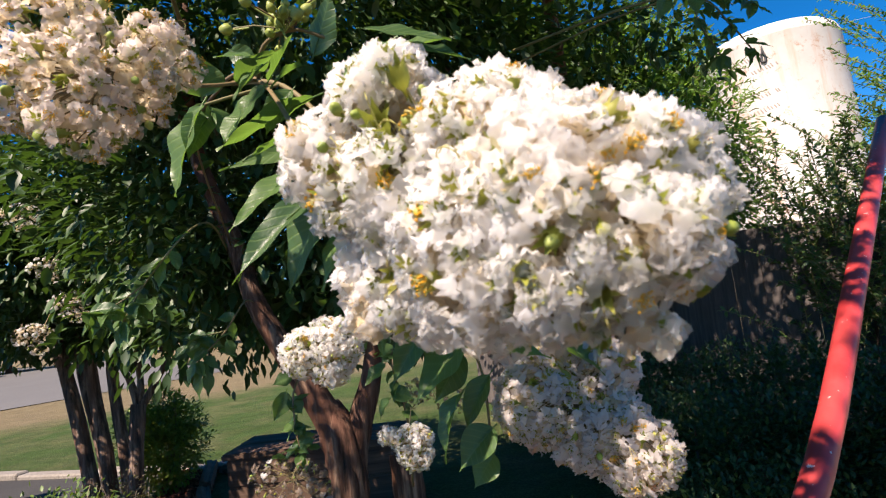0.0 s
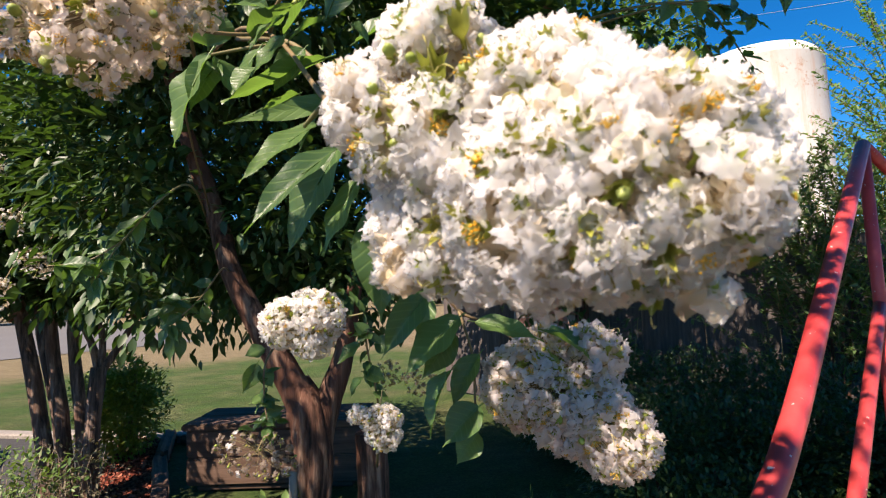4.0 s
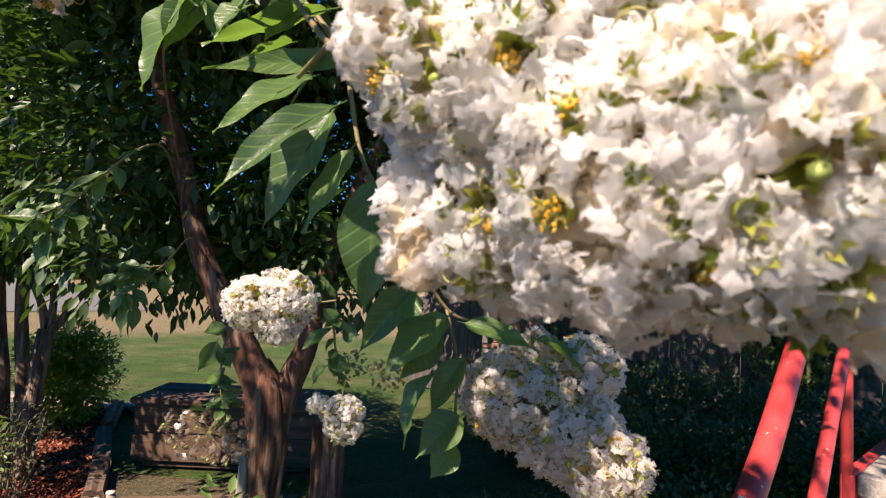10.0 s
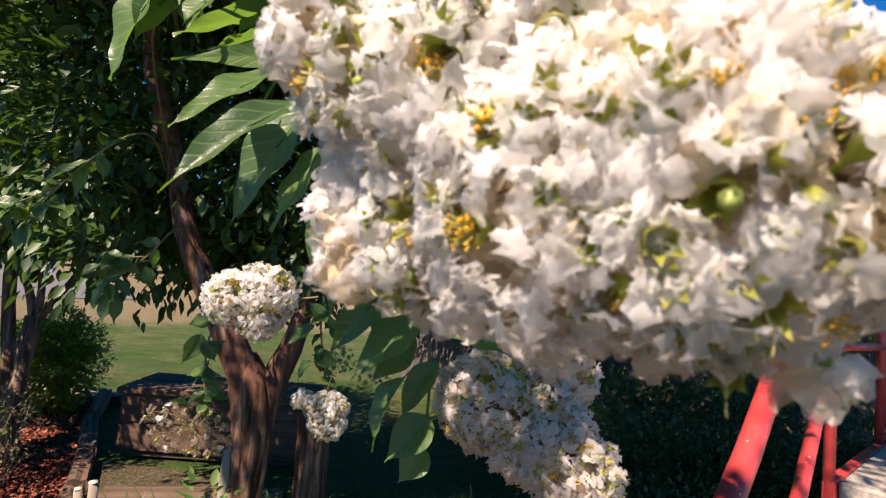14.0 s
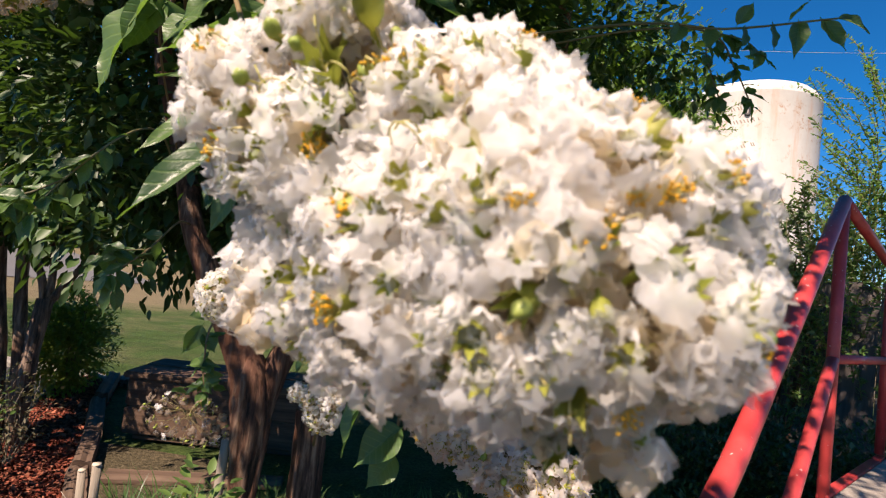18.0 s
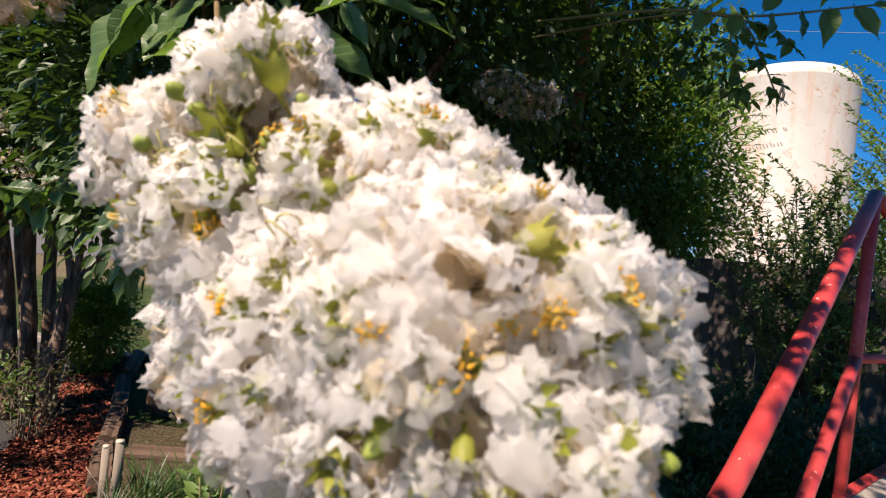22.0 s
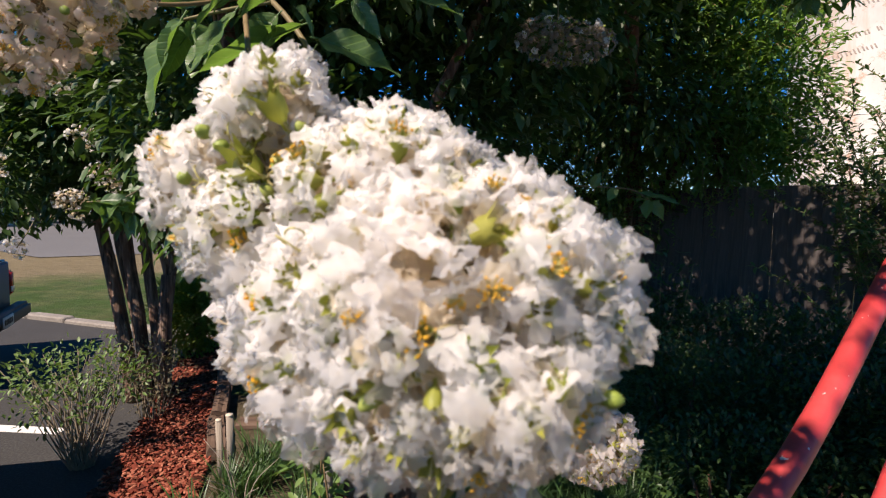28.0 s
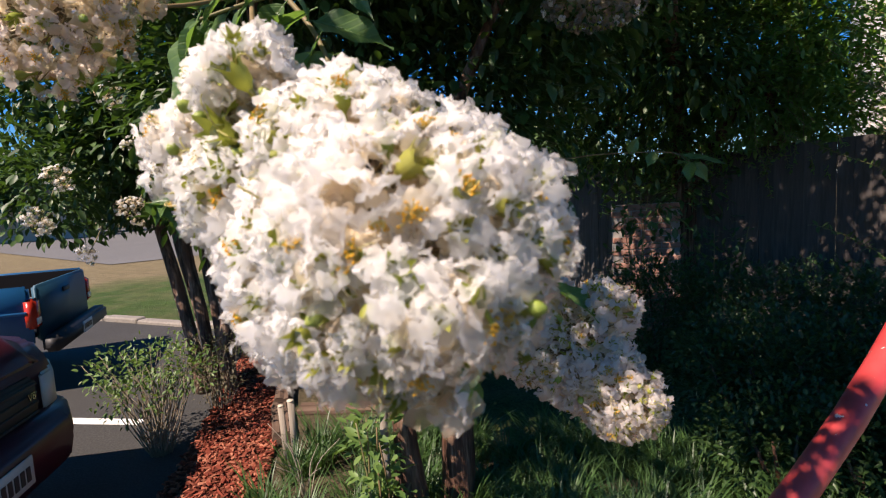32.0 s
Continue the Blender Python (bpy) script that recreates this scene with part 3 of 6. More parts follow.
def make_landing():
    land = thing("landing", "raised concrete landing with a red steel edge", "landing", kind="structure", at=(2.6, 2.6, 0))
    d = (POST_B - POST_A)
    d.z = 0
    d.normalize()
    n = Vector((d.y, -d.x, 0))
    turn = Matrix((d, n, Vector((0, 0, 1)))).transposed().to_4x4()
    base = Matrix.Translation(Vector((POST_A.x, POST_A.y, 0)) - Vector((2.6, 2.6, 0))) @ turn
    for name, lo, hi, mat, bev in (("slab", (0.0, 0.035, 0.80), (1.16, 2.4, 0.90), CONCRETE, 0.012), ("steel_edge", (-0.02, -0.02, 0.72), (1.20, 0.03, 0.89), RED, 0.006), ("steel_edge", (1.165, 0.035, 0.72), (1.21, 2.4, 0.89), RED, 0.006), ("footing", (0.1, 0.2, 0.0), (1.1, 2.3, 0.795), CONCRETE, 0.01)):
        ob = part(name, box(lo, hi, bev), mat, land, "", False)
        ob.matrix_basis = base


make_landing()


# ---- trees ----
def trunk_part(tree, name, pts, radii, n=14, sides=14, wobble=0.10, seed=1, material=None):
    return part(name, tube(spline(pts, n), lerp_list(radii, n), sides, wobble, seed), material or BARK, tree)


def add_crown(tree, blobs, count, size, seed, material=None, inner=0.35, lumps=0.35, name="crown", **more):
    ob = new(name, leaf_cloud(name, shell_spots(blobs, count, seed, inner, lumps), size, material or CROWN, seed, **more))
    ob.parent = tree
    return tagged(ob, kind="stuff")


def near_tree():
    o = Vector((-0.53, 2.4, 0))
    tree = thing("crape_myrtle_tree", "crape myrtle tree with a fluted reddish trunk and dark crown", "tree", "crape myrtles", at=o)
    trunk_part(tree, "trunk", [(0.02, 0, -0.05), (0.0, 0, 0.5), (0.0, 0, 0.88), (-0.03, 0.01, 1.08), (-0.06, 0.02, 1.22)], [0.085, 0.050, 0.078, 0.088, 0.03], 18, 20, 0.16, 3)
    trunk_part(tree, "limb", [(0.0, 0.0, 0.86), (-0.05, 0.01, 1.10), (-0.20, 0.03, 1.38), (-0.38, 0.05, 1.70), (-0.50, 0.08, 2.1), (-0.66, 0.1, 2.6), (-0.7, 0.2, 3.6)], [0.066, 0.070, 0.058, 0.048, 0.040, 0.034, 0.02], 20, 12, 0.16, 5)
    trunk_part(tree, "limb", [(0.02, 0.0, 0.86), (0.05, 0.03, 1.08), (0.12, 0.08, 1.3), (0.17, 0.14, 1.6), (0.3, 0.3, 2.1), (0.7, 0.5, 3.0)], [0.058, 0.060, 0.048, 0.040, 0.034, 0.02], 18, 12, 0.16, 7)
    for k in range(6):
        a, b = 1.05 * k + 0.4, 1.05 * k + 0.75
        trunk_part(tree, "trunk_rib", [(0.02 + 0.085 * math.cos(a), 0.085 * math.sin(a), -0.05), (0.036 * math.cos(a), 0.036 * math.sin(a), 0.45), (0.062 * math.cos(b), 0.062 * math.sin(b), 0.85), (-0.02 + 0.055 * math.cos(b), 0.055 * math.sin(b), 1.06)], [0.036, 0.024, 0.030, 0.012], 14, 10, 0.22, 30 + k)
    trunk_part(tree, "limb", [(-0.42, 0.06, 1.85), (-0.62, 0.2, 2.3), (-0.9, 0.4, 3.0)], [0.05, 0.04, 0.02], 10, 10, 0.1, 8)
    trunk_part(tree, "sucker", [(-0.10, -0.05, -0.05), (-0.095, -0.05, 0.4), (-0.085, -0.04, 0.82)], [0.024, 0.022, 0.019], 10, 10, 0.12, 41, STAKE)
    blobs = [(-0.8, 0.7, 2.5, 1.1, 0.8, 1.1), (-0.3, 0.6, 1.95, 0.75, 0.45, 0.5), (0.25, 0.75, 2.2, 0.8, 0.6, 0.8), (-0.3, 0.5, 3.3, 1.5, 1.1, 0.8), (0.7, 0.9, 3.0, 0.9, 0.8, 0.9), (-0.15, 0.45, 1.62, 0.40, 0.3, 0.28)]
    add_crown(tree, blobs, 26000, 0.095, 11, droop=0.35)
    # sparse leaf clumps added above the view on the sun's side
    blobs = [(-0.5, -1.6, 3.6, 0.9, 0.6, 0.4), (0.6, -1.2, 3.5, 0.8, 0.6, 0.35)]
    add_crown(tree, blobs, 500, 0.085, 12, droop=0.35)
    # leaf clumps added out of view on the sun's side to shade limbs and trunk
    blobs = [(-1.2, -1.1, 3.9, 0.8, 0.7, 0.4), (-0.9, -0.7, 3.3, 0.6, 0.5, 0.4), (-1.6, -0.6, 3.8, 0.7, 0.7, 0.4)]
    add_crown(tree, blobs, 1700, 0.09, 14, droop=0.35, inner=0.1)
    add_crown(tree, [(-1.3, -1.72, 3.6, 0.45, 0.35, 0.25)], 330, 0.09, 16, droop=0.35, inner=0.1)
    blobs = [(-0.82, -0.10, 2.0, 0.30, 0.16, 0.35), (-0.72, -0.1, 1.62, 0.18, 0.12, 0.16), (0.15, -0.02, 1.70, 0.3, 0.16, 0.3), (-0.12, 0.0, 2.05, 0.36, 0.2, 0.35)]
    add_crown(tree, blobs, 900, 0.075, 15, droop=0.4, inner=0.1)
    return tree


near_tree()


def left_tree():
    o = Vector((-2.85, 4.2, 0))
    tree = thing("crape_myrtle_tree", "multi-stemmed crape myrtle tree in a red mulch bed", "tree", "crape myrtles", at=o)
    stems = [((-0.02, -0.05), (-0.30, -0.02), 0.064), ((0.07, 0.0), (-0.14, 0.05), 0.060), ((0.16, 0.05), (0.01, 0.1), 0.052), ((0.0, 0.12), (-0.32, 0.2), 0.05)]
    for k, (a, b, r) in enumerate(stems):
        trunk_part(tree, "stem", [(a[0], a[1], -0.05), (a[0] * 0.6 + b[0] * 0.4, a[1] * 0.6 + b[1] * 0.4, 0.7), (b[0], b[1], 1.45), (b[0] * 1.6, b[1] * 2, 2.3)], [r, r * 0.85, r * 0.8, r * 0.35], 12, 10, 0.12, k, BARK_GREY)
    trunk_part(tree, "stem", [(0.25, -0.05, -0.05), (0.25, -0.03, 0.6), (0.28, 0.0, 1.1)], [0.06, 0.055, 0.055], 8, 10, 0.12, 9, BARK_GREY)
    for k, b in enumerate(((0.05, 0.05, 1.6), (0.2, 0.1, 1.75), (0.46, 0.2, 1.52))):
        trunk_part(tree, "branch", [(0.28, 0.0, 1.05), ((0.28 + b[0]) / 2 + 0.03, b[1] / 2, 1.3), b, (b[0] * 1.3, b[1] * 1.3, 2.2)], [0.035, 0.026, 0.022, 0.01], 10, 8, 0.1, k, BARK_GREY)
    blobs = [(-0.45, -0.95, 1.95, 0.45, 0.4, 0.5), (-0.1, -0.6, 2.3, 0.5, 0.4, 0.5), (-0.6, -0.5, 2.8, 0.8, 0.6, 0.6), (-0.2, 0.2, 2.3, 0.9, 0.8, 0.8), (0.5, 0.2, 2.2, 0.7, 0.6, 0.7), (-0.9, 0.2, 2.1, 0.7, 0.7, 0.6), (0.1, 0.0, 1.75, 0.5, 0.45, 0.3), (0.8, 0.3, 1.9, 0.4, 0.35, 0.45), (0.2, 0.3, 3.0, 1.2, 1.0, 0.8)]
    add_crown(tree, blobs, 28000, 0.088, 21, droop=0.3)
    return tree


left_tree()


def second_trunk():
    o = Vector((-0.24, 2.5, 0))
    tree = thing("tree_stump", "cut crape myrtle stump with streaked peeling bark", "stump", at=o)
    trunk_part(tree, "trunk", [(-0.05, 0, -0.05), (-0.045, 0, 0.45), (-0.055, 0.0, 0.94)], [0.085, 0.080, 0.07], 12, 16, 0.14, 13)


second_trunk()


def shade_tree():
    o = Vector((1.9, 6.4, 0))
    tree = thing("shade_tree", "large dark-leaved tree in front of the fence", "tree", at=o)
    trunk_part(tree, "trunk", [(0, 0, -0.05), (0.05, 0, 1.2), (0.0, 0, 2.4), (-0.3, 0.0, 4.0)], [0.15, 0.12, 0.11, 0.05], 12, 12, 0.1, 3)
    trunk_part(tree, "limb", [(0.03, 0, 1.5), (0.5, -0.2, 2.4), (1.0, -0.4, 3.6)], [0.07, 0.055, 0.02], 9, 10, 0.1, 4)
    blobs = [(-0.9, -0.3, 3.7, 1.5, 1.1, 1.3), (-0.4, -0.5, 4.3, 1.3, 1.1, 1.3), (-0.2, -0.9, 2.9, 1.0, 0.7, 0.7), (-1.4, 0.3, 2.6, 1.1, 0.8, 0.8), (-0.3, 0.3, 2.1, 1.1, 0.5, 0.6), (0.4, -1.8, 4.0, 0.55, 0.45, 0.45), (-0.2, -1.8, 4.1, 0.6, 0.5, 0.5), (0.68, -1.8, 3.65, 0.35, 0.3, 0.32), (-0.1, -0.35, 1.6, 0.55, 0.35, 0.6)]
    add_crown(tree, blobs, 14500, 0.125, 33, droop=0.3, inner=0.1, lumps=0.6)
    # canopy clumps added mostly above the view to shade soil, hedge and fence
    blobs = [(-0.9, -3.3, 4.7, 1.0, 1.1, 0.45), (-1.3, -4.6, 4.6, 1.5, 1.2, 0.4), (0.3, -4.4, 4.7, 1.5, 1.3, 0.4), (-1.9, -2.4, 4.6, 1.3, 1.4, 0.4), (-2.3, -6.1, 4.6, 1.2, 0.9, 0.35)]
    add_crown(tree, blobs, 11000, 0.11, 35, droop=0.3, inner=0.1)
    blobs = [(-2.15, -5.9, 4.6, 0.45, 0.5, 0.35), (-1.7, -5.8, 4.6, 0.75, 0.65, 0.35), (-0.9, -6.1, 4.6, 0.75, 0.65, 0.35), (-0.1, -6.5, 4.6, 0.75, 0.65, 0.35), (0.5, -6.9, 4.6, 0.7, 0.6, 0.35)]
    add_crown(tree, blobs, 9000, 0.11, 36, droop=0.3, inner=0.1)
    add_crown(tree, [(-1.4, -5.5, 4.6, 0.9, 0.8, 0.35), (-0.4, -5.4, 4.6, 0.8, 0.7, 0.35), (-2.9, -5.8, 4.6, 0.6, 0.5, 0.3), (-2.4, -6.45, 4.6, 0.5, 0.35, 0.3)], 8500, 0.11, 38, droop=0.3, inner=0.1)
    add_crown(tree, [(-0.65, -2.8, 4.7, 0.7, 0.6, 0.3)], 1500, 0.11, 39, droop=0.3, inner=0.1)
    # sparse unseen clumps added to dapple the grass and the handrail
    add_crown(tree, [(-3.8, -6.75, 4.6, 0.55, 0.45, 0.25)], 420, 0.1, 37)
    add_crown(tree, [(-2.6, -7.4, 4.6, 0.8, 0.6, 0.25)], 230, 0.1, 34)
    # limb added to carry the shading clumps
    trunk_part(tree, "limb", [(0.0, 0, 2.2), (-0.6, -1.8, 3.8), (-1.3, -4.2, 4.5), (-2.3, -6.6, 4.6)], [0.08, 0.06, 0.045, 0.015], 14, 9, 0.1, 6)


shade_tree()


def leaflet_sprays(name, starts, length, seed, leaf=0.035, step=0.03, material=None):
    """Twigs that carry pairs of small leaves; starts are (place, direction)."""
    rng = random.Random(seed)
    spots = []
    bm = bmesh.new()
    for p, d in starts:
        p, d = Vector(p), Vector(d).normalized()
        ln = length * rng.uniform(0.6, 1.2)
        pts = [p]
        for k in range(int(ln / step)):
            d = (d + Vector((rng.gauss(0, 0.05), rng.gauss(0, 0.05), -0.012))).normalized()
            pts.append(pts[-1] + d * step)
            side = d.cross(Vector((rng.gauss(0, 0.4), rng.gauss(0, 0.4), 1))).normalized()
            for s in (side, -side):
                spots.append((pts[-1], (s + d * 0.6).normalized()))
        thread(bm, pts, 0.004, 4)
    return bm, leaf_cloud(name, spots, leaf, material or FEATHER, seed, 0.5, 0.42)


def feather_tree():
    o = Vector((3.5, 6.0, 0))
    tree = thing("feathery_tree", "tree with fine feathery leaves beside the tank", "tree", at=o)
    trunk_part(tree, "trunk", [(-0.5, 0, -0.05), (-0.6, 0, 1.5), (-0.9, 0, 2.9)], [0.08, 0.06, 0.025], 10, 10, 0.1, 3)
    blobs = [(-0.5, -0.1, 3.2, 0.8, 0.7, 0.9), (-0.9, 0.1, 2.6, 0.9, 0.6, 0.6), (-0.9, 0.0, 4.0, 0.8, 0.7, 0.9), (-1.7, 0.3, 3.4, 1.1, 0.7, 1.2), (-0.3, 0.2, 2.4, 0.6, 0.6, 0.6), (-1.5, 0.4, 2.5, 1.0, 0.5, 0.6), (-0.2, 0.1, 2.15, 0.8, 0.45, 0.4), (-1.2, 0.4, 2.1, 0.9, 0.45, 0.4), (-2.3, 1.1, 2.3, 0.9, 0.5, 0.5), (-0.3, 0.3, 2.9, 0.5, 0.4, 0.8), (-0.6, 0.5, 2.5, 0.6, 0.4, 0.6), (-0.4, 0.2, 3.8, 0.45, 0.4, 0.6)]
    starts = shell_spots(blobs, 900, 42, 0.3, 0.3)
    bm, me = leaflet_sprays("crown", [(p, (n + Vector((0, 0, -0.2)))) for p, n in starts], 0.5, 5, 0.05)
    add_crown(tree, blobs, 21000, 0.105, 46, FEATHER, inner=0.1, aspect=0.36)
    blobs = [(-0.35, -0.4, 3.95, 0.32, 0.3, 0.5), (-0.2, -0.4, 3.15, 0.36, 0.3, 0.5), (-0.3, -0.4, 2.45, 0.38, 0.3, 0.45)]
    add_crown(tree, blobs, 650, 0.11, 47, FEATHER, inner=0.1, aspect=0.36)
    part("twig", bm, TWIG, tree)
    ob = new("crown", me)
    ob.parent = tree
    tagged(ob, kind="stuff")


def tank_shrub():
    o = Vector((3.9, 4.9, 0))
    shrub = thing("tall_shrub", "tall wispy shrub with upright leafy sprays before the tank", "shrub", at=o)
    rng = random.Random(43)
    starts = [((rng.uniform(-0.45, 0.75), rng.uniform(-0.55, 0.4), rng.uniform(0.4, 2.0)), (rng.uniform(-0.65, 0.4), rng.uniform(-0.3, 0.3), 1.0)) for _ in range(130)]
    bm, me = leaflet_sprays("sprays", starts, 1.35, 6, 0.062, 0.027, WISP)
    part("twig", bm, TWIG, shrub)
    ob = new("crown", me)
    ob.parent = shrub
    tagged(ob, kind="stuff")
    for k in range(6):
        a = rng.uniform(0, 6.28)
        trunk_part(shrub, "stem", [(0.15 * math.cos(a), 0.15 * math.sin(a), -0.03), (0.25 * math.cos(a), 0.25 * math.sin(a), 0.8), (0.45 * math.cos(a), 0.45 * math.sin(a), 2.2)], [0.02, 0.015, 0.006], 7, 6, 0.1, k)


def side_tree():
    o = Vector((5.3, 5.0, 0))
    tree = thing("side_tree", "slender tree with light green leaves behind the railing", "tree", at=o)
    trunk_part(tree, "trunk", [(0, 0, -0.05), (0.05, 0, 1.6), (0.0, 0, 3.4)], [0.08, 0.06, 0.02], 8, 8, 0.1, 3)
    rng = random.Random(44)
    blobs = [(-0.2, 0, 2.2, 0.7, 0.6, 0.9), (-0.15, 0, 3.3, 0.55, 0.5, 1.0), (-0.5, -0.4, 1.3, 0.8, 0.6, 0.8)]
    starts = shell_spots(blobs, 560, 45, 0.2, 0.3)
    bm, me = leaflet_sprays("crown", [(p, (n * 0.6 + Vector((0, 0, 0.6)))) for p, n in starts], 0.6, 8, 0.058, 0.035)
    part("twig", bm, TWIG, tree)
    ob = new("crown", me)
    ob.parent = tree
    tagged(ob, kind="stuff")


# ---- flowers ----
def petal_grid(bm, rng, angle, length, width, lift, segs=28, rings=6):
    """One round petal with a frilled, crumpled rim, on a thin claw from the centre."""
    phase, waves = rng.uniform(0, 6.28), rng.choice((5, 6, 7))
    ca, sa = math.cos(angle), math.sin(angle)
    tip, roll, cup = rng.uniform(-0.65, 0.85), rng.uniform(-0.6, 0.6), rng.uniform(-0.7, 0.7)
    shift = Vector((rng.uniform(0, 50), rng.uniform(0, 50), 0))
    mid = length * 0.60
    rad = length * 0.47
    ct, st, cr, sr = math.cos(tip), math.sin(tip), math.cos(roll), math.sin(roll)

    def place(r, a):
        frill = r**2.6 * (0.20 * math.sin(waves * a + phase) + 0.10 * math.sin((waves * 2 + 1) * a - phase * 2))
        rr = rad * r * (1 + 0.10 * r * math.sin(3 * a + phase) + 0.08 * r * math.cos((waves + 2) * a))
        x, y, z = rr * math.cos(a), rr * math.sin(a) * width, rad * (frill + cup * r * r * 0.6)
        y, z = y * cr - z * sr, y * sr + z * cr
        x, z = x * ct - z * st, x * st + z * ct
        q = Vector((mid + x, y, lift * length * 0.8 + z))
        q += noise.noise_vector(q * 190 + shift) * 0.0026 * (0.3 + r) + noise.noise_vector(q * 480 + shift) * 0.0008 * r
        return Vector((q.x * ca - q.y * sa, q.x * sa + q.y * ca, q.z))

    centre = bm.verts.new(place(0.0, 0.0))
    loops = [[bm.verts.new(place(k / rings, 2 * math.pi * i / segs)) for i in range(segs)] for k in range(1, rings + 1)]
    for i in range(segs):
        bm.faces.new((centre, loops[0][i], loops[0][(i + 1) % segs]))
    for p, q in zip(loops, loops[1:]):
        for i in range(segs):
            bm.faces.new((p[i], q[i], q[(i + 1) % segs], p[(i + 1) % segs]))
    h = segs // 2
    base = [bm.verts.new((0.0004 * sa, -0.0004 * ca, 0)), bm.verts.new((-0.0004 * sa, 0.0004 * ca, 0))]
    bm.faces.new((base[0], base[1], loops[1][h - 1], loops[1][(h + 1) % segs]))


def mesh_of(bm, name, material, smooth=True):
    me = bpy.data.meshes.new(name)
    bm.to_mesh(me)
    bm.free()
    me.materials.append(material)
    if smooth:
        me.shade_smooth()
    return me


def soften(me, share):
    """Turns the shading normals towards the outside of the floret, as thin scattering petals look."""
    bm = bmesh.new()
    bm.from_mesh(me)
    hub = Vector((0, 0, -0.006))
    for f in bm.faces:
        if f.normal.dot(f.calc_center_median() - hub) < 0:
            f.normal_flip()
    bm.normal_update()
    normals = []
    for v in bm.verts:
        n = Vector((0, 0, 0))
        for f in v.link_faces:
            n += f.normal
        n = n.normalized() * (1 - share) + (v.co - hub).normalized() * share
        normals.append(n.normalized())
    bm.to_mesh(me)
    bm.free()
    me.normals_split_custom_set_from_vertices(normals)
    return me


def floret_mesh(seed, material, segs=28, rings=6):
    rng = random.Random(seed)
    bm = bmesh.new()
    n = rng.choice((5, 6, 7))
    for k in range(n):
        petal_grid(bm, rng, 2 * math.pi * (k + rng.uniform(-0.25, 0.25)) / n, rng.uniform(0.0094, 0.0128), rng.uniform(0.9, 1.2), rng.uniform(-0.1, 0.45), segs, rings)
    return soften(mesh_of(bm, "floret", material), 0.7)


def calyx_mesh(seed):
    rng = random.Random(seed)
    bm = bmesh.new()
    n = 12
    rings = []
    for r, z in ((0.0008, -0.012), (0.0010, -0.006), (0.0030, -0.003), (0.0038, 0.001), (0.0034, 0.003)):
        rings.append([bm.verts.new((r * math.cos(6.2832 * k / n) * (1 + 0.12 * (k % 2)), r * math.sin(6.2832 * k / n) * (1 + 0.12 * (k % 2)), z)) for k in range(n)])
    for a, b in zip(rings, rings[1:]):
        for k in range(n):
            bm.faces.new((a[k], a[(k + 1) % n], b[(k + 1) % n], b[k]))
    for k in range(0, n, 2):
        a, b = rings[-1][k], rings[-1][(k + 2) % n]
        m = (a.co + b.co) / 2
        tip = bm.verts.new(m * 1.9 + Vector((0, 0, rng.uniform(-0.001, 0.003))))
        bm.faces.new((a, rings[-1][k + 1], tip))
        bm.faces.new((rings[-1][k + 1], b, tip))
    return mesh_of(bm, "calyx", CALYX)


def thread(bm, pts, r, sides=4):
    rings = []
    for i, p in enumerate(pts):
        d = (pts[min(i + 1, len(pts) - 1)] - pts[max(i - 1, 0)]).normalized()
        a = d.orthogonal().normalized()
        b = d.cross(a)
        rings.append([bm.verts.new(p + (a * math.cos(6.2832 * k / sides) + b * math.sin(6.2832 * k / sides)) * r) for k in range(sides)])
    for a, b in zip(rings, rings[1:]):
        for k in range(sides):
            bm.faces.new((a[k], a[(k + 1) % sides], b[(k + 1) % sides], b[k]))


def stamen_mesh(seed):
    """A tuft of yellow-green threads with orange tips."""
    rng = random.Random(seed)
    bm = bmesh.new()
    for k in range(40):
        d = Vector((rng.gauss(0, 0.45), rng.gauss(0, 0.45), 1)).normalized()
        tip = d * rng.uniform(0.0045, 0.0085)
        thread(bm, [Vector((0, 0, 0.001)), tip * 0.5, tip], 0.00024, 3)
        start = len(bm.faces)
        bmesh.ops.create_icosphere(bm, subdivisions=1, radius=rng.uniform(0.00025, 0.0007), matrix=Matrix.Translation(tip))
        bm.faces.ensure_lookup_table()
        for f in bm.faces[start:]:
            f.material_index = 1
    me = mesh_of(bm, "stamen_tuft", FILAMENT)
    me.materials.append(STAMEN)
    return me


def filament_mesh(seed):
    rng = random.Random(seed)
    bm = bmesh.new()
    for k in range(2):
        a = rng.uniform(0, 6.28)
        c, s = math.cos(a), math.sin(a)
        ln = rng.uniform(0.009, 0.014)
        pts = [Vector((c * ln * r, s * ln * r, ln * h)) for r, h in ((0.05, 0.05), (0.25, 0.45), (0.55, 0.75), (0.9, 0.78), (1.12, 0.55), (1.1, 0.3))]
        thread(bm, spline(pts, 10), 0.00038, 5)
        bmesh.ops.create_icosphere(bm, subdivisions=1, radius=0.0007, matrix=Matrix.Translation(pts[-1]))
    return mesh_of(bm, "curled_filament", FILAMENT)


def bud_mesh(seed, r=0.0042):
    bm = bmesh.new()
    bmesh.ops.create_uvsphere(bm, u_segments=12, v_segments=8, radius=r)
    for v in bm.verts:
        a = math.atan2(v.co.y, v.co.x)
        v.co.x *= 1 + 0.05 * math.cos(6 * a)
        v.co.y *= 1 + 0.05 * math.cos(6 * a)
        v.co.z *= 1.08
        if v.co.z > r * 0.95:
            v.co.z += r * 0.22
    thread(bm, [Vector((0, 0, -r * 0.9)), Vector((0.001, 0, -r * 2.2)), Vector((0.002, 0.001, -r * 4.2))], r * 0.16, 5)
    return mesh_of(bm, "bud", BUD)


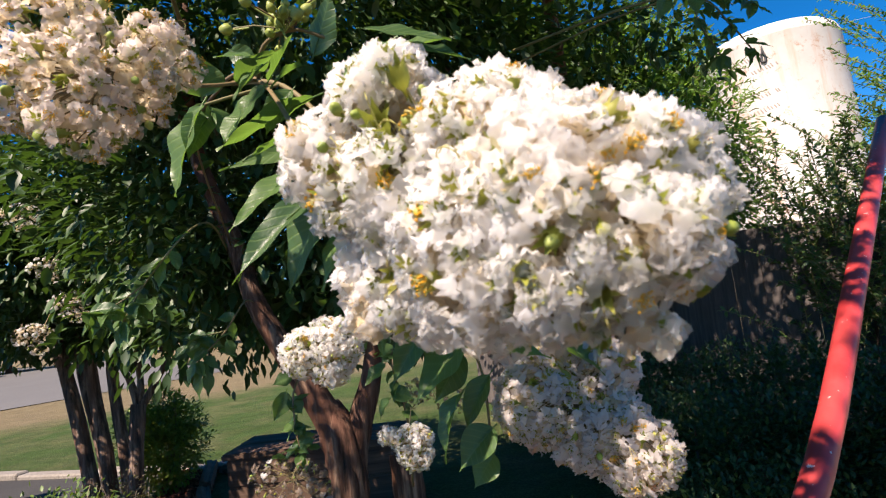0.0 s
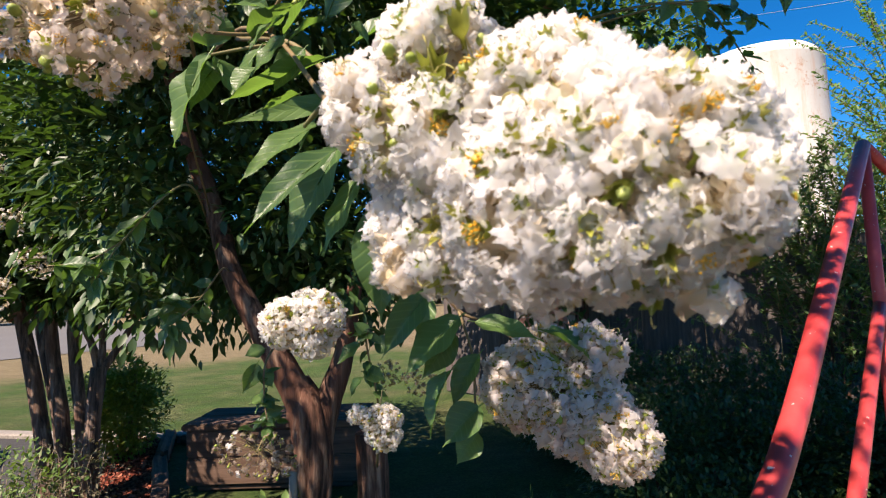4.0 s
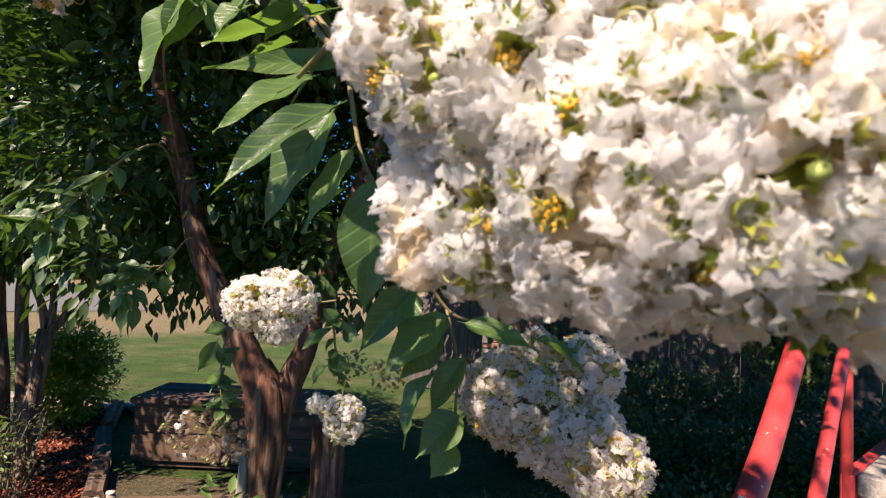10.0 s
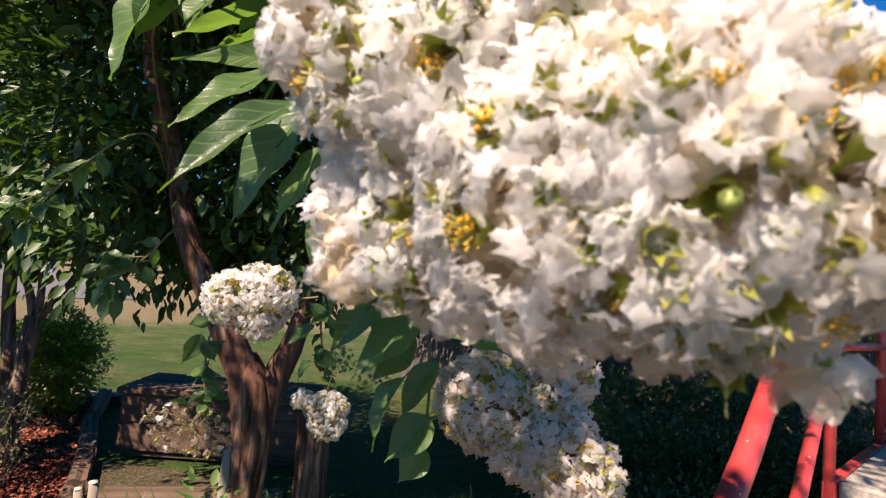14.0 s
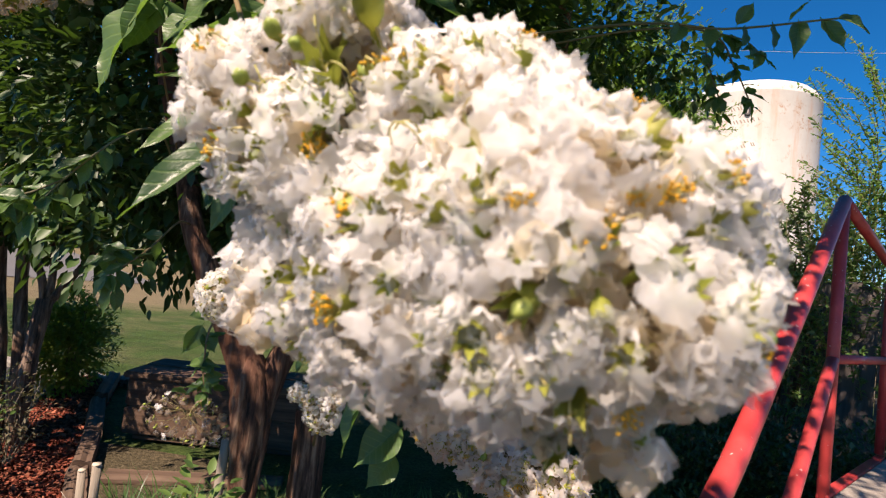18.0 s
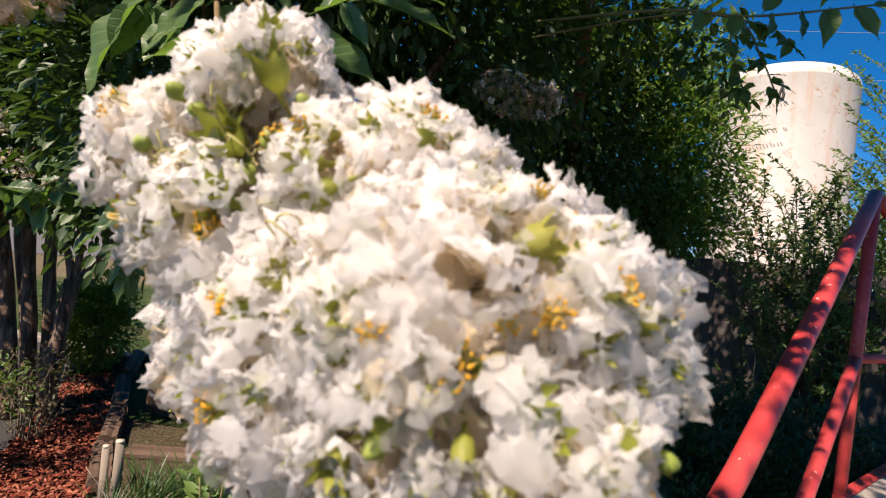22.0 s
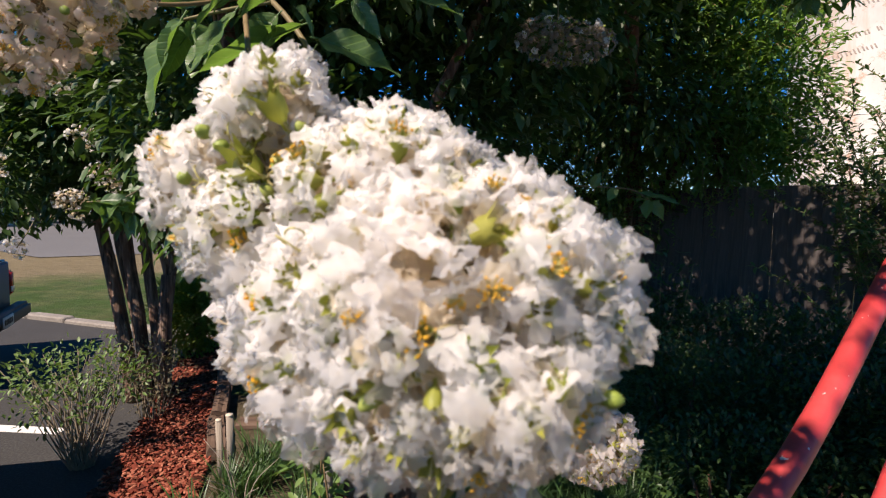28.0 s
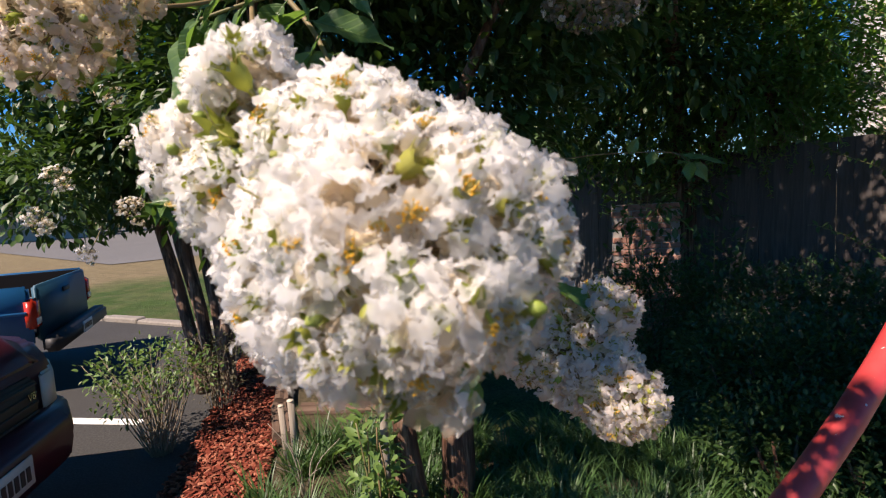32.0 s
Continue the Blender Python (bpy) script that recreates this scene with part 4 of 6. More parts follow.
FLORETS = [floret_mesh(k, PETAL) for k in range(12)]
FLORETS_DULL = [floret_mesh(k + 30, PETAL_DULL, 10, 2) for k in range(4)]
FLORETS_PLAIN = [floret_mesh(k + 60, PETAL, 12, 3) for k in range(4)]
FLORETS_FAR = [floret_mesh(k + 80, PETAL, 12, 3) for k in range(6)]
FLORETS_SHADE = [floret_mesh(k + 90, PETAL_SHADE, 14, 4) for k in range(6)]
FLORETS_WARM_SHADE = [floret_mesh(k + 110, PETAL_WARM_SHADE, 14, 4) for k in range(6)]
CALYXES = [calyx_mesh(k) for k in range(2)]
STAMENS = [stamen_mesh(k) for k in range(3)]
FILAMENTS = [filament_mesh(k) for k in range(4)]
BUDS = [bud_mesh(k) for k in range(2)]


def spread_points(blobs, gap, seed, tries=6000):
    """Points on the joined surface of ellipsoids, no two nearer than gap."""
    rng = random.Random(seed)
    out = []
    weights = [b[3] * b[4] + b[4] * b[5] + b[3] * b[5] for b in blobs]
    for _ in range(tries):
        b = rng.choices(blobs, weights)[0]
        d = Vector((rng.gauss(0, 1), rng.gauss(0, 1), rng.gauss(0, 1))).normalized()
        p = Vector((b[0] + d.x * b[3], b[1] + d.y * b[4], b[2] + d.z * b[5]))
        if any(((p.x - c[0]) / c[3]) ** 2 + ((p.y - c[1]) / c[4]) ** 2 + ((p.z - c[2]) / c[5]) ** 2 < 0.93 for c in blobs if c is not b):
            continue
        if any((p - q).length_squared < gap * gap for q, _ in out):
            continue
        out.append((p, Vector((d.x / b[3], d.y / b[4], d.z / b[5])).normalized()))
    return out


def panicle(label, at, blobs, base, gap=0.014, seed=1, scale=1.0, dull=0.0, buds=0.12, open_share=0.4, group="flower panicles", tries=6000, florets=None, spent=0.0, openings=0):
    """A crape myrtle flower head: florets over blobs (places from at), on stalks that meet at base."""
    rng = random.Random(seed)
    head = thing("flower_panicle", label, "flower", group, at=at)
    spots = spread_points(blobs, gap, seed, tries)
    stalks = bmesh.new()
    foot = Vector(base) - Vector(at)
    heart = Vector([sum(b[i] for b in blobs) / len(blobs) for i in range(3)])
    thread(stalks, spline([foot, foot.lerp(heart, 0.5) + Vector((0.004, 0.002, 0.0)), heart], 8), 0.0022 * scale, 6)
    spots.sort(key=lambda s: s[0].y)
    deep, back = bmesh.new(), bmesh.new()
    facing = [p for p, n in spots if n.y < -0.1]
    sites = []
    while len(sites) < openings:
        q = rng.choice(facing)
        if all((q - o).length > 0.017 for o in sites):
            sites.append(q)

    def sink(into, me, m):
        start = len(into.verts)
        into.from_mesh(me)
        into.verts.ensure_lookup_table()
        for v in into.verts[start:]:
            v.co = m @ v.co

    for count, (p, n) in enumerate(spots):
        if rng.random() < 0.6:
            mid = foot.lerp(heart, rng.uniform(0.6, 1.0)).lerp(p, 0.5) - Vector((0, 0, 0.004))
            thread(stalks, [foot.lerp(heart, rng.uniform(0.7, 1.0)), mid, p - n * 0.008 * scale], 0.0007 * scale, 4)
        tilt = (n + Vector((rng.gauss(0, 0.36), rng.gauss(0, 0.36), rng.gauss(0, 0.36)))).normalized()
        s = scale * rng.uniform(0.8, 1.15)
        m = Matrix.Translation(p + n * rng.uniform(-0.003, 0.004) * scale) @ basis(tilt, rng.uniform(0, 6.28)) @ Matrix.Scale(s, 4)
        if rng.random() < buds and not openings:
            shared("bud", rng.choice(BUDS), m @ Matrix.Scale(rng.uniform(0.7, 1.1), 4), head)
            continue
        gap_here = any((p - q).length < 0.0082 for q in sites)
        if gap_here or rng.random() < spent:
            m = Matrix.Translation(-n * 0.005) @ m
            # a spent floret: its green cup, tuft and curled threads stay
            cup = shared("calyx", rng.choice(CALYXES), m @ Matrix.Scale(rng.uniform(1.1, 1.6), 4), head)
            if openings and rng.random() < 0.28:
                shared("bud", rng.choice(BUDS), Matrix.Translation(n * 0.006) @ m @ Matrix.Scale(rng.uniform(0.6, 0.85), 4), head)
            if rng.random() < 0.36:
                shared("stamen_tuft", rng.choice(STAMENS), Matrix.Scale(1.0, 4), cup)
            if rng.random() < 0.5:
                shared("curled_filament", rng.choice(FILAMENTS), Matrix.Rotation(rng.uniform(0, 6), 4, "Z") @ Matrix.Scale(0.7, 4), cup)
            continue
        old = rng.random() < dull
        if count > 320:
            sink(back, rng.choice(FLORETS_FAR if florets is FLORETS else florets or FLORETS_FAR), m)
            continue
        fl = shared("floret", rng.choice(FLORETS_DULL if old else florets or FLORETS_FAR), m @ Matrix.Scale(0.6 if old and dull < 0.3 else 1.0, 4), head)
        if rng.random() < 0.55:
            shared("calyx", rng.choice(CALYXES), Matrix.Translation((0, 0, -0.0022)), fl)
        if rng.random() < open_share:
            shared("stamen_tuft", rng.choice(STAMENS), Matrix.Identity(4), fl)
        if rng.random() < open_share * 0.35:
            shared("curled_filament", rng.choice(FILAMENTS), Matrix.Rotation(rng.uniform(0, 6), 4, "Z"), fl)
    # florets deeper in, joined
    for p, n in spots if openings else spots[::2]:
        q = p - n * rng.uniform(0.006, 0.017) * scale
        m = Matrix.Translation(q) @ basis((n + Vector((rng.gauss(0, 0.5), rng.gauss(0, 0.5), rng.gauss(0, 0.5)))).normalized(), rng.uniform(0, 6.28)) @ Matrix.Scale(scale * 1.05, 4)
        sink(deep, rng.choice(FLORETS_PLAIN), m)
    tagged(part("inner_bloom", deep, PETAL_DULL if dull > 0.5 else PETAL_CREAM, head), kind="stuff")
    if len(back.verts):
        tagged(part("outer_bloom", back, florets[0].materials[0] if florets else PETAL, head), kind="stuff")
    part("stalk", stalks, TWIG, head, "thin green branching stalks")
    return head


HERO = Vector((0.03, 0.215, 1.64))
hero_blobs = [(-0.042, 0.045, -0.014, 0.026, 0.026, 0.040), (-0.072, 0.056, -0.022, 0.010, 0.010, 0.032), (-0.010, 0.012, -0.015, 0.037, 0.034, 0.045), (0.022, -0.006, -0.006, 0.043, 0.041, 0.044), (0.047, -0.003, -0.002, 0.037, 0.035, 0.034), (-0.050, 0.032, 0.067, 0.023, 0.022, 0.020), (-0.086, 0.040, 0.042, 0.018, 0.018, 0.018), (-0.069, 0.036, 0.022, 0.018, 0.020, 0.022), (0.003, 0.020, 0.032, 0.043, 0.034, 0.029), (0.034, 0.010, 0.018, 0.032, 0.028, 0.024), (-0.050, 0.022, 0.018, 0.022, 0.020, 0.024), (0.018, -0.012, -0.032, 0.034, 0.028, 0.022), (0.050, -0.014, -0.022, 0.026, 0.026, 0.020), (0.040, -0.022, -0.055, 0.005, 0.005, 0.005), (0.012, -0.014, -0.050, 0.006, 0.006, 0.006), (0.046, -0.040, -0.023, 0.014, 0.015, 0.013)]
panicle("large white crinkled crape myrtle flower head in sun", HERO, hero_blobs, (-0.045, 0.275, 1.66), 0.0093, 3, 0.85, 0.0, 0.0, 0.07, tries=18000, florets=FLORETS, spent=0.015, openings=24)


def bare_cups(label, at, places, foot, seed, size=1.0):
    """Green cups and buds on bare stalks, between the lobes of the flower head."""
    rng = random.Random(seed)
    head = thing("bud_cluster", label, "flower buds", "bare flower stalks", at=at)
    for x, y, z in places:
        p = Vector((x, y, z))
        bm = bmesh.new()
        thread(bm, spline([Vector(foot), p * 0.5 + Vector(foot) * 0.5 - Vector((0, 0, 0.003)), p], 6), 0.0005, 5)
        part("stalk", bm, FILAMENT, head)
        m = Matrix.Translation(p) @ basis(Vector((rng.gauss(-0.2, 0.4), -0.8, rng.gauss(0.3, 0.4))).normalized())
        if rng.random() < 0.5:
            shared("bud", rng.choice(BUDS), m @ Matrix.Scale(rng.uniform(0.6, 0.85), 4), head)
        else:
            cup = shared("calyx", rng.choice(CALYXES), m @ Matrix.Scale(rng.uniform(1.1, 1.6) * size, 4), head)
            shared("curled_filament", rng.choice(FILAMENTS), Matrix.Rotation(rng.uniform(0, 6), 4, "Z") @ Matrix.Scale(0.7, 4), cup)


bare_cups("olive green cups and buds between the white lobes", HERO, [(-0.030, 0.010, 0.058), (-0.020, 0.006, 0.050), (-0.036, 0.012, 0.046), (-0.052, 0.012, 0.044), (-0.058, 0.014, 0.034), (-0.044, 0.010, 0.034), (-0.048, 0.012, 0.022), (-0.026, 0.004, 0.040), (-0.072, 0.018, 0.058), (-0.062, 0.013, 0.052), (-0.080, 0.018, 0.040), (-0.066, 0.014, 0.022), (-0.040, 0.008, 0.066)], (-0.02, 0.03, 0.035), 4)
bare_cups("curled yellow-green stalks hanging below the flower head", HERO, [(0.026, -0.020, -0.060), (0.050, -0.020, -0.056), (0.070, -0.012, -0.046)], (0.035, -0.01, -0.03), 5, 0.6)
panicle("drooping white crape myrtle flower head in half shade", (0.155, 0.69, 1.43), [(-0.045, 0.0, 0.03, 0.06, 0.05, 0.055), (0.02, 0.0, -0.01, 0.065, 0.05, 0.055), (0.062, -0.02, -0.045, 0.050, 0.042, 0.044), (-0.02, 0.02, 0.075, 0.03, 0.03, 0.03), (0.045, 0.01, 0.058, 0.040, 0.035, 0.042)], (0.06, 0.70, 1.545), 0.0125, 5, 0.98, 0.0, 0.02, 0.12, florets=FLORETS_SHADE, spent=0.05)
panicle("small round white flower head before the trunk", (-0.285, 1.14, 1.53), [(0.02, 0, 0.012, 0.064, 0.05, 0.055), (-0.040, 0, 0.0, 0.050, 0.045, 0.052), (0.015, 0.0, -0.030, 0.045, 0.04, 0.045)], (-0.16, 1.16, 1.545), 0.0115, 6, 0.98, 0.0, 0.03, 0.14, spent=0.05)
panicle("small drooping white flower head by the stump", (-0.205, 2.0, 1.09), [(0.01, 0, 0.02, 0.078, 0.06, 0.05), (0.02, 0, -0.035, 0.065, 0.05, 0.06), (-0.075, 0, 0.045, 0.040, 0.035, 0.030)], (-0.19, 2.04, 1.22), 0.0165, 7, 1.15, 0.12, 0.05, 0.1, spent=0.05)
panicle("hanging cream flower head lit from behind", (-0.285, 0.41, 1.817), [(0.0, 0, 0.0, 0.070, 0.045, 0.045), (-0.05, 0, 0.015, 0.05, 0.04, 0.04), (0.050, 0.02, 0.03, 0.035, 0.03, 0.03), (-0.02, 0.0, 0.05, 0.05, 0.04, 0.035), (0.005, -0.01, -0.035, 0.035, 0.03, 0.025)], (-0.225, 0.47, 1.85), 0.0145, 8, 0.92, 0.0, 0.08, 0.6, florets=FLORETS_WARM_SHADE, spent=0.08)
# the dull florets of this head put its shade into the petal colour
panicle("shaded pinkish flower head under the crown", (0.455, 2.5, 2.47), [(0, 0, 0.0, 0.22, 0.1, 0.10), (-0.1, 0, 0.03, 0.14, 0.09, 0.08)], (0.42, 2.6, 2.72), 0.036, 9, 1.5, 0.75, 0.1, 0.0)
panicle("withered brown flower head below the small branch", (-0.63, 1.9, 1.035), [(0, 0, 0.0, 0.13, 0.07, 0.07), (-0.07, 0, 0.03, 0.08, 0.06, 0.05), (0.06, 0.0, -0.03, 0.08, 0.05, 0.06)], (-0.60, 1.95, 1.15), 0.034, 10, 1.1, 0.9, 0.25, 0.0)
panicle("withered grey flower head on the sprout", (-0.174, 2.2, 1.251), [(0, 0, 0, 0.055, 0.04, 0.05), (-0.03, 0, -0.03, 0.04, 0.035, 0.035)], (-0.22, 2.2, 1.30), 0.026, 12, 0.9, 0.95, 0.15, 0.0)
panicle("withered reddish brown flower head by the stump", (-0.032, 2.4, 1.163), [(0, 0, 0, 0.075, 0.05, 0.06), (-0.05, 0, 0.03, 0.05, 0.04, 0.04)], (-0.10, 2.46, 1.20), 0.030, 13, 0.9, 0.95, 0.30, 0.0)
for k, (x, y, z, r) in enumerate(((-2.82, 3.59, 2.2, 0.10), (-2.73, 3.69, 1.93, 0.12), (-3.0, 3.6, 2.6, 0.12), (-3.29, 3.13, 1.68, 0.11), (-3.18, 3.23, 1.97, 0.10), (-2.87, 3.53, 1.72, 0.12), (-3.1, 3.31, 1.40, 0.07), (-2.45, 3.85, 2.35, 0.10))):
    x, y, z = x * 0.93, y * 0.93, 1.62 + (z - 1.62) * 0.93
    panicle("white flower head on the multi-stemmed tree", (x, y, z), [(0, 0, 0, r, r * 0.7, r * 0.6), (r * 0.4, 0, -r * 0.5, r * 0.6, r * 0.5, r * 0.6)], (x * 0.985, y * 1.04, z + 0.18), 0.042, 20 + k, 1.5, 0.2, 0.1, 0.0, "white tree flowers")


feather_tree()
tank_shrub()
side_tree()


# ---- near branches and their leaves ----
def leaf_mesh(seed, fold, curl):
    """A pointed oval leaf 0.08 long and 0.04 wide, along y, folded at the midrib."""
    rng = random.Random(seed)
    bm = bmesh.new()
    rows = []
    nv, nu = 16, 8
    for j in range(nv + 1):
        v = j / nv
        w = 0.02 * (math.sin(math.pi * v**0.78) ** (0.7 + 0.9 * v) if 0 < v < 1 else 0.02)
        row = []
        for i in range(nu + 1):
            u = 2 * i / nu - 1
            wave = 0.0022 * math.sin(v * 15 + seed * 2 + u * 1.6) * u * u
            row.append(bm.verts.new((u * w, 0.08 * v, fold * abs(u) * w - curl * 0.02 * v * v + wave + 0.0006 * math.sin(v * 50) * abs(u))))
        rows.append(row)
    for a, b in zip(rows, rows[1:]):
        for i in range(nu):
            bm.faces.new((a[i], a[i + 1], b[i + 1], b[i]))
    thread(bm, [Vector((0, -0.008, -0.001)), Vector((0, 0.0, -0.0002)), Vector((0, 0.03, -0.0006))], 0.0009, 5)
    return mesh_of(bm, "leaf", LEAF)


LEAVES = [leaf_mesh(k, f, c) for k, (f, c) in enumerate(((0.35, 0.5), (0.55, 1.0), (0.2, 0.2), (0.45, -0.3)))]


def leafy_branch(label, twigs, leaves, seed, thick=0.003, small=1.0, more=0):
    """A thin branch: twigs are lists of places; leaves are (base, tip, width)."""
    rng = random.Random(seed)
    start = Vector(twigs[0][0])
    branch = thing("leafy_branch", label, "branch", "crape myrtle branches", at=start)
    for k, pts in enumerate(twigs):
        n = 4 * len(pts)
        part("twig", tube([p - start for p in spline(pts, n)], lerp_list([thick * (1.0 if k == 0 else 0.6), thick * 0.45], n), 7, 0.1, k), TWIG, branch)
    every = [(Vector(b), Vector(b).lerp(Vector(t), small), w * small) for b, t, w in leaves]
    for pts in twigs:
        for k in range(more):
            line = spline(pts[-3:] if len(pts) > 3 else pts, 12)
            b = line[rng.randrange(2, 12)]
            every.append((b, b + Vector((rng.gauss(0, 0.7), rng.gauss(0, 0.4), -0.6 + rng.gauss(0, 0.5))).normalized() * rng.uniform(0.05, 0.085), rng.uniform(0.024, 0.036)))
    for b, t, width in every:
        d = t - b
        y = d.normalized()
        hint = Vector((rng.gauss(0, 0.35), -0.55 + rng.gauss(0, 0.3), 0.75 + rng.gauss(0, 0.3)))
        z = (hint - y * hint.dot(y)).normalized()
        x = y.cross(z)
        m = Matrix((x, y, z)).transposed().to_4x4()
        m = Matrix.Translation(b - start) @ m @ Matrix.Diagonal((width / 0.036, d.length / 0.08, min(width / 0.036, d.length / 0.08), 1))
        shared("leaf", rng.choice(LEAVES), m, branch)
    return branch


leafy_branch("crape myrtle branch with large drooping green leaves", [[(-1.0, 2.42, 2.0), (-0.75, 1.6, 2.2), (-0.35, 0.85, 2.02), (-0.20, 0.60, 1.90), (-0.10, 0.40, 1.74), (-0.045, 0.275, 1.66)], [(-0.20, 0.60, 1.90), (-0.24, 0.52, 1.862), (-0.29, 0.42, 1.835)], [(-0.2, 0.6, 1.9), (-0.17, 0.54, 1.91), (-0.13, 0.52, 1.912), (-0.10, 0.53, 1.905)], [(-0.10, 0.40, 1.74), (-0.13, 0.46, 1.74)]], [
    ((-0.273, 0.605, 1.88), (-0.323, 0.597, 1.773), 0.058),
    ((-0.279, 0.618, 1.896), (-0.273, 0.596, 1.944), 0.055),
    ((-0.274, 0.625, 1.886), (-0.25, 0.636, 1.827), 0.045),
    ((-0.095, 0.415, 1.705), (-0.158, 0.365, 1.642), 0.0254),
    ((-0.122, 0.47, 1.745), (-0.176, 0.416, 1.687), 0.0279),
    ((-0.209, 0.562, 1.876), (-0.153, 0.52, 1.901), 0.0328),
    ((-0.162, 0.518, 1.857), (-0.125, 0.506, 1.897), 0.0321),
    ((-0.223, 0.576, 1.93), (-0.186, 0.579, 1.905), 0.0241),
    ((-0.056, 0.533, 1.912), (0.038, 0.526, 1.886), 0.0256),
    ((-0.19, 0.523, 1.825), (-0.214, 0.502, 1.796), 0.0343),
    ((-0.151, 0.525, 1.796), (-0.187, 0.502, 1.763), 0.0305),
    ((-0.189, 0.553, 1.907), (-0.228, 0.539, 1.905), 0.0261),
    ((-0.066, 0.45, 1.806), (0.002, 0.45, 1.784), 0.036),
    ((-0.086, 0.455, 1.832), (-0.062, 0.445, 1.808), 0.014),
    ((-0.040, 0.46, 1.840), (-0.012, 0.44, 1.800), 0.014),
    ((-0.144, 0.45, 1.820), (-0.176, 0.45, 1.785), 0.024),
    ((-0.150, 0.47, 1.850), (-0.185, 0.46, 1.815), 0.026),
    ((-0.115, 0.48, 1.850), (-0.150, 0.47, 1.835), 0.024),
    ((-0.02, 0.47, 1.850), (0.05, 0.46, 1.835), 0.030),
], 3, 0.004)
leafy_branch("crape myrtle twig with broad dark hanging leaves", [[(-0.30, 0.78, 1.99), (-0.19, 0.66, 1.92), (-0.12, 0.61, 1.83), (-0.09, 0.58, 1.72), (-0.07, 0.565, 1.68)], [(-0.19, 0.66, 1.92), (-0.23, 0.63, 1.90), (-0.28, 0.61, 1.88)]], [
    ((-0.119, 0.584, 1.757), (-0.183, 0.568, 1.638), 0.052),
    ((-0.096, 0.567, 1.716), (-0.138, 0.558, 1.631), 0.036),
    ((-0.069, 0.556, 1.685), (-0.073, 0.546, 1.557), 0.058),
    ((-0.109, 0.613, 1.825), (-0.239, 0.559, 1.78), 0.0257),
    ((-0.136, 0.608, 1.874), (-0.253, 0.584, 1.816), 0.0426),
    ((-0.121, 0.602, 1.844), (-0.175, 0.608, 1.755), 0.0275),
    ((-0.159, 0.599, 1.882), (-0.201, 0.593, 1.831), 0.0312),
    ((-0.219, 0.624, 1.897), (-0.249, 0.602, 1.831), 0.0373),
    ((-0.269, 0.619, 1.875), (-0.294, 0.591, 1.815), 0.0373),
    ((-0.10, 0.62, 1.90), (-0.02, 0.60, 1.93), 0.04),
    ((-0.06, 0.64, 1.93), (0.05, 0.62, 1.95), 0.045),
    ((-0.14, 0.65, 1.95), (-0.10, 0.62, 2.02), 0.045),
], 4, 0.004)
leafy_branch("crape myrtle twig with bright leaves above the drooping flower", [[(-0.09, 0.72, 1.72), (-0.03, 0.69, 1.63), (0.02, 0.70, 1.56), (0.06, 0.70, 1.545)], [(0.02, 0.70, 1.56), (0.035, 0.69, 1.50), (0.035, 0.68, 1.43)]], [
    ((0.018, 0.665, 1.553), (-0.058, 0.640, 1.492), 0.050),
    ((0.004, 0.660, 1.487), (-0.041, 0.640, 1.420), 0.042),
    ((0.043, 0.675, 1.504), (-0.004, 0.660, 1.443), 0.032),
    ((0.039, 0.665, 1.440), (-0.012, 0.645, 1.403), 0.042),
    ((0.036, 0.672, 1.406), (0.006, 0.655, 1.372), 0.032),
    ((-0.021, 0.660, 1.587), (-0.087, 0.640, 1.512), 0.038),
    ((0.036, 0.658, 1.547), (0.115, 0.617, 1.529), 0.0316),
    ((0.010, 0.690, 1.535), (-0.030, 0.685, 1.470), 0.036),
    ((-0.020, 0.700, 1.580), (-0.040, 0.690, 1.530), 0.034),
    ((0.13, 0.68, 1.53), (0.20, 0.66, 1.50), 0.035),
], 5, 0.0035)
leafy_branch("crape myrtle twig with yellow-green and grey-green leaves", [[(-1.02, 2.42, 1.98), (-0.85, 1.9, 2.0), (-0.68, 1.37, 1.88), (-0.76, 1.29, 1.74), (-0.80, 1.26, 1.65)], [(-0.76, 1.29, 1.74), (-0.82, 1.25, 1.69), (-0.88, 1.21, 1.68)]], [
    ((-0.716, 1.302, 1.804), (-0.803, 1.205, 1.684), 0.055),
    ((-0.717, 1.303, 1.797), (-0.732, 1.284, 1.675), 0.05),
    ((-0.775, 1.281, 1.694), (-0.794, 1.249, 1.628), 0.055),
    ((-0.77, 1.284, 1.694), (-0.751, 1.298, 1.599), 0.055),
    ((-0.804, 1.266, 1.642), (-0.814, 1.259, 1.547), 0.0454),
    ((-0.678, 1.367, 1.875), (-0.73, 1.291, 1.826), 0.055),
    ((-0.718, 1.352, 1.847), (-0.642, 1.326, 1.88), 0.0533),
    ((-0.76, 1.285, 1.743), (-0.84, 1.234, 1.751), 0.0524),
    ((-0.816, 1.256, 1.686), (-0.89, 1.205, 1.675), 0.0524),
], 6, 0.004, 0.62, 9)
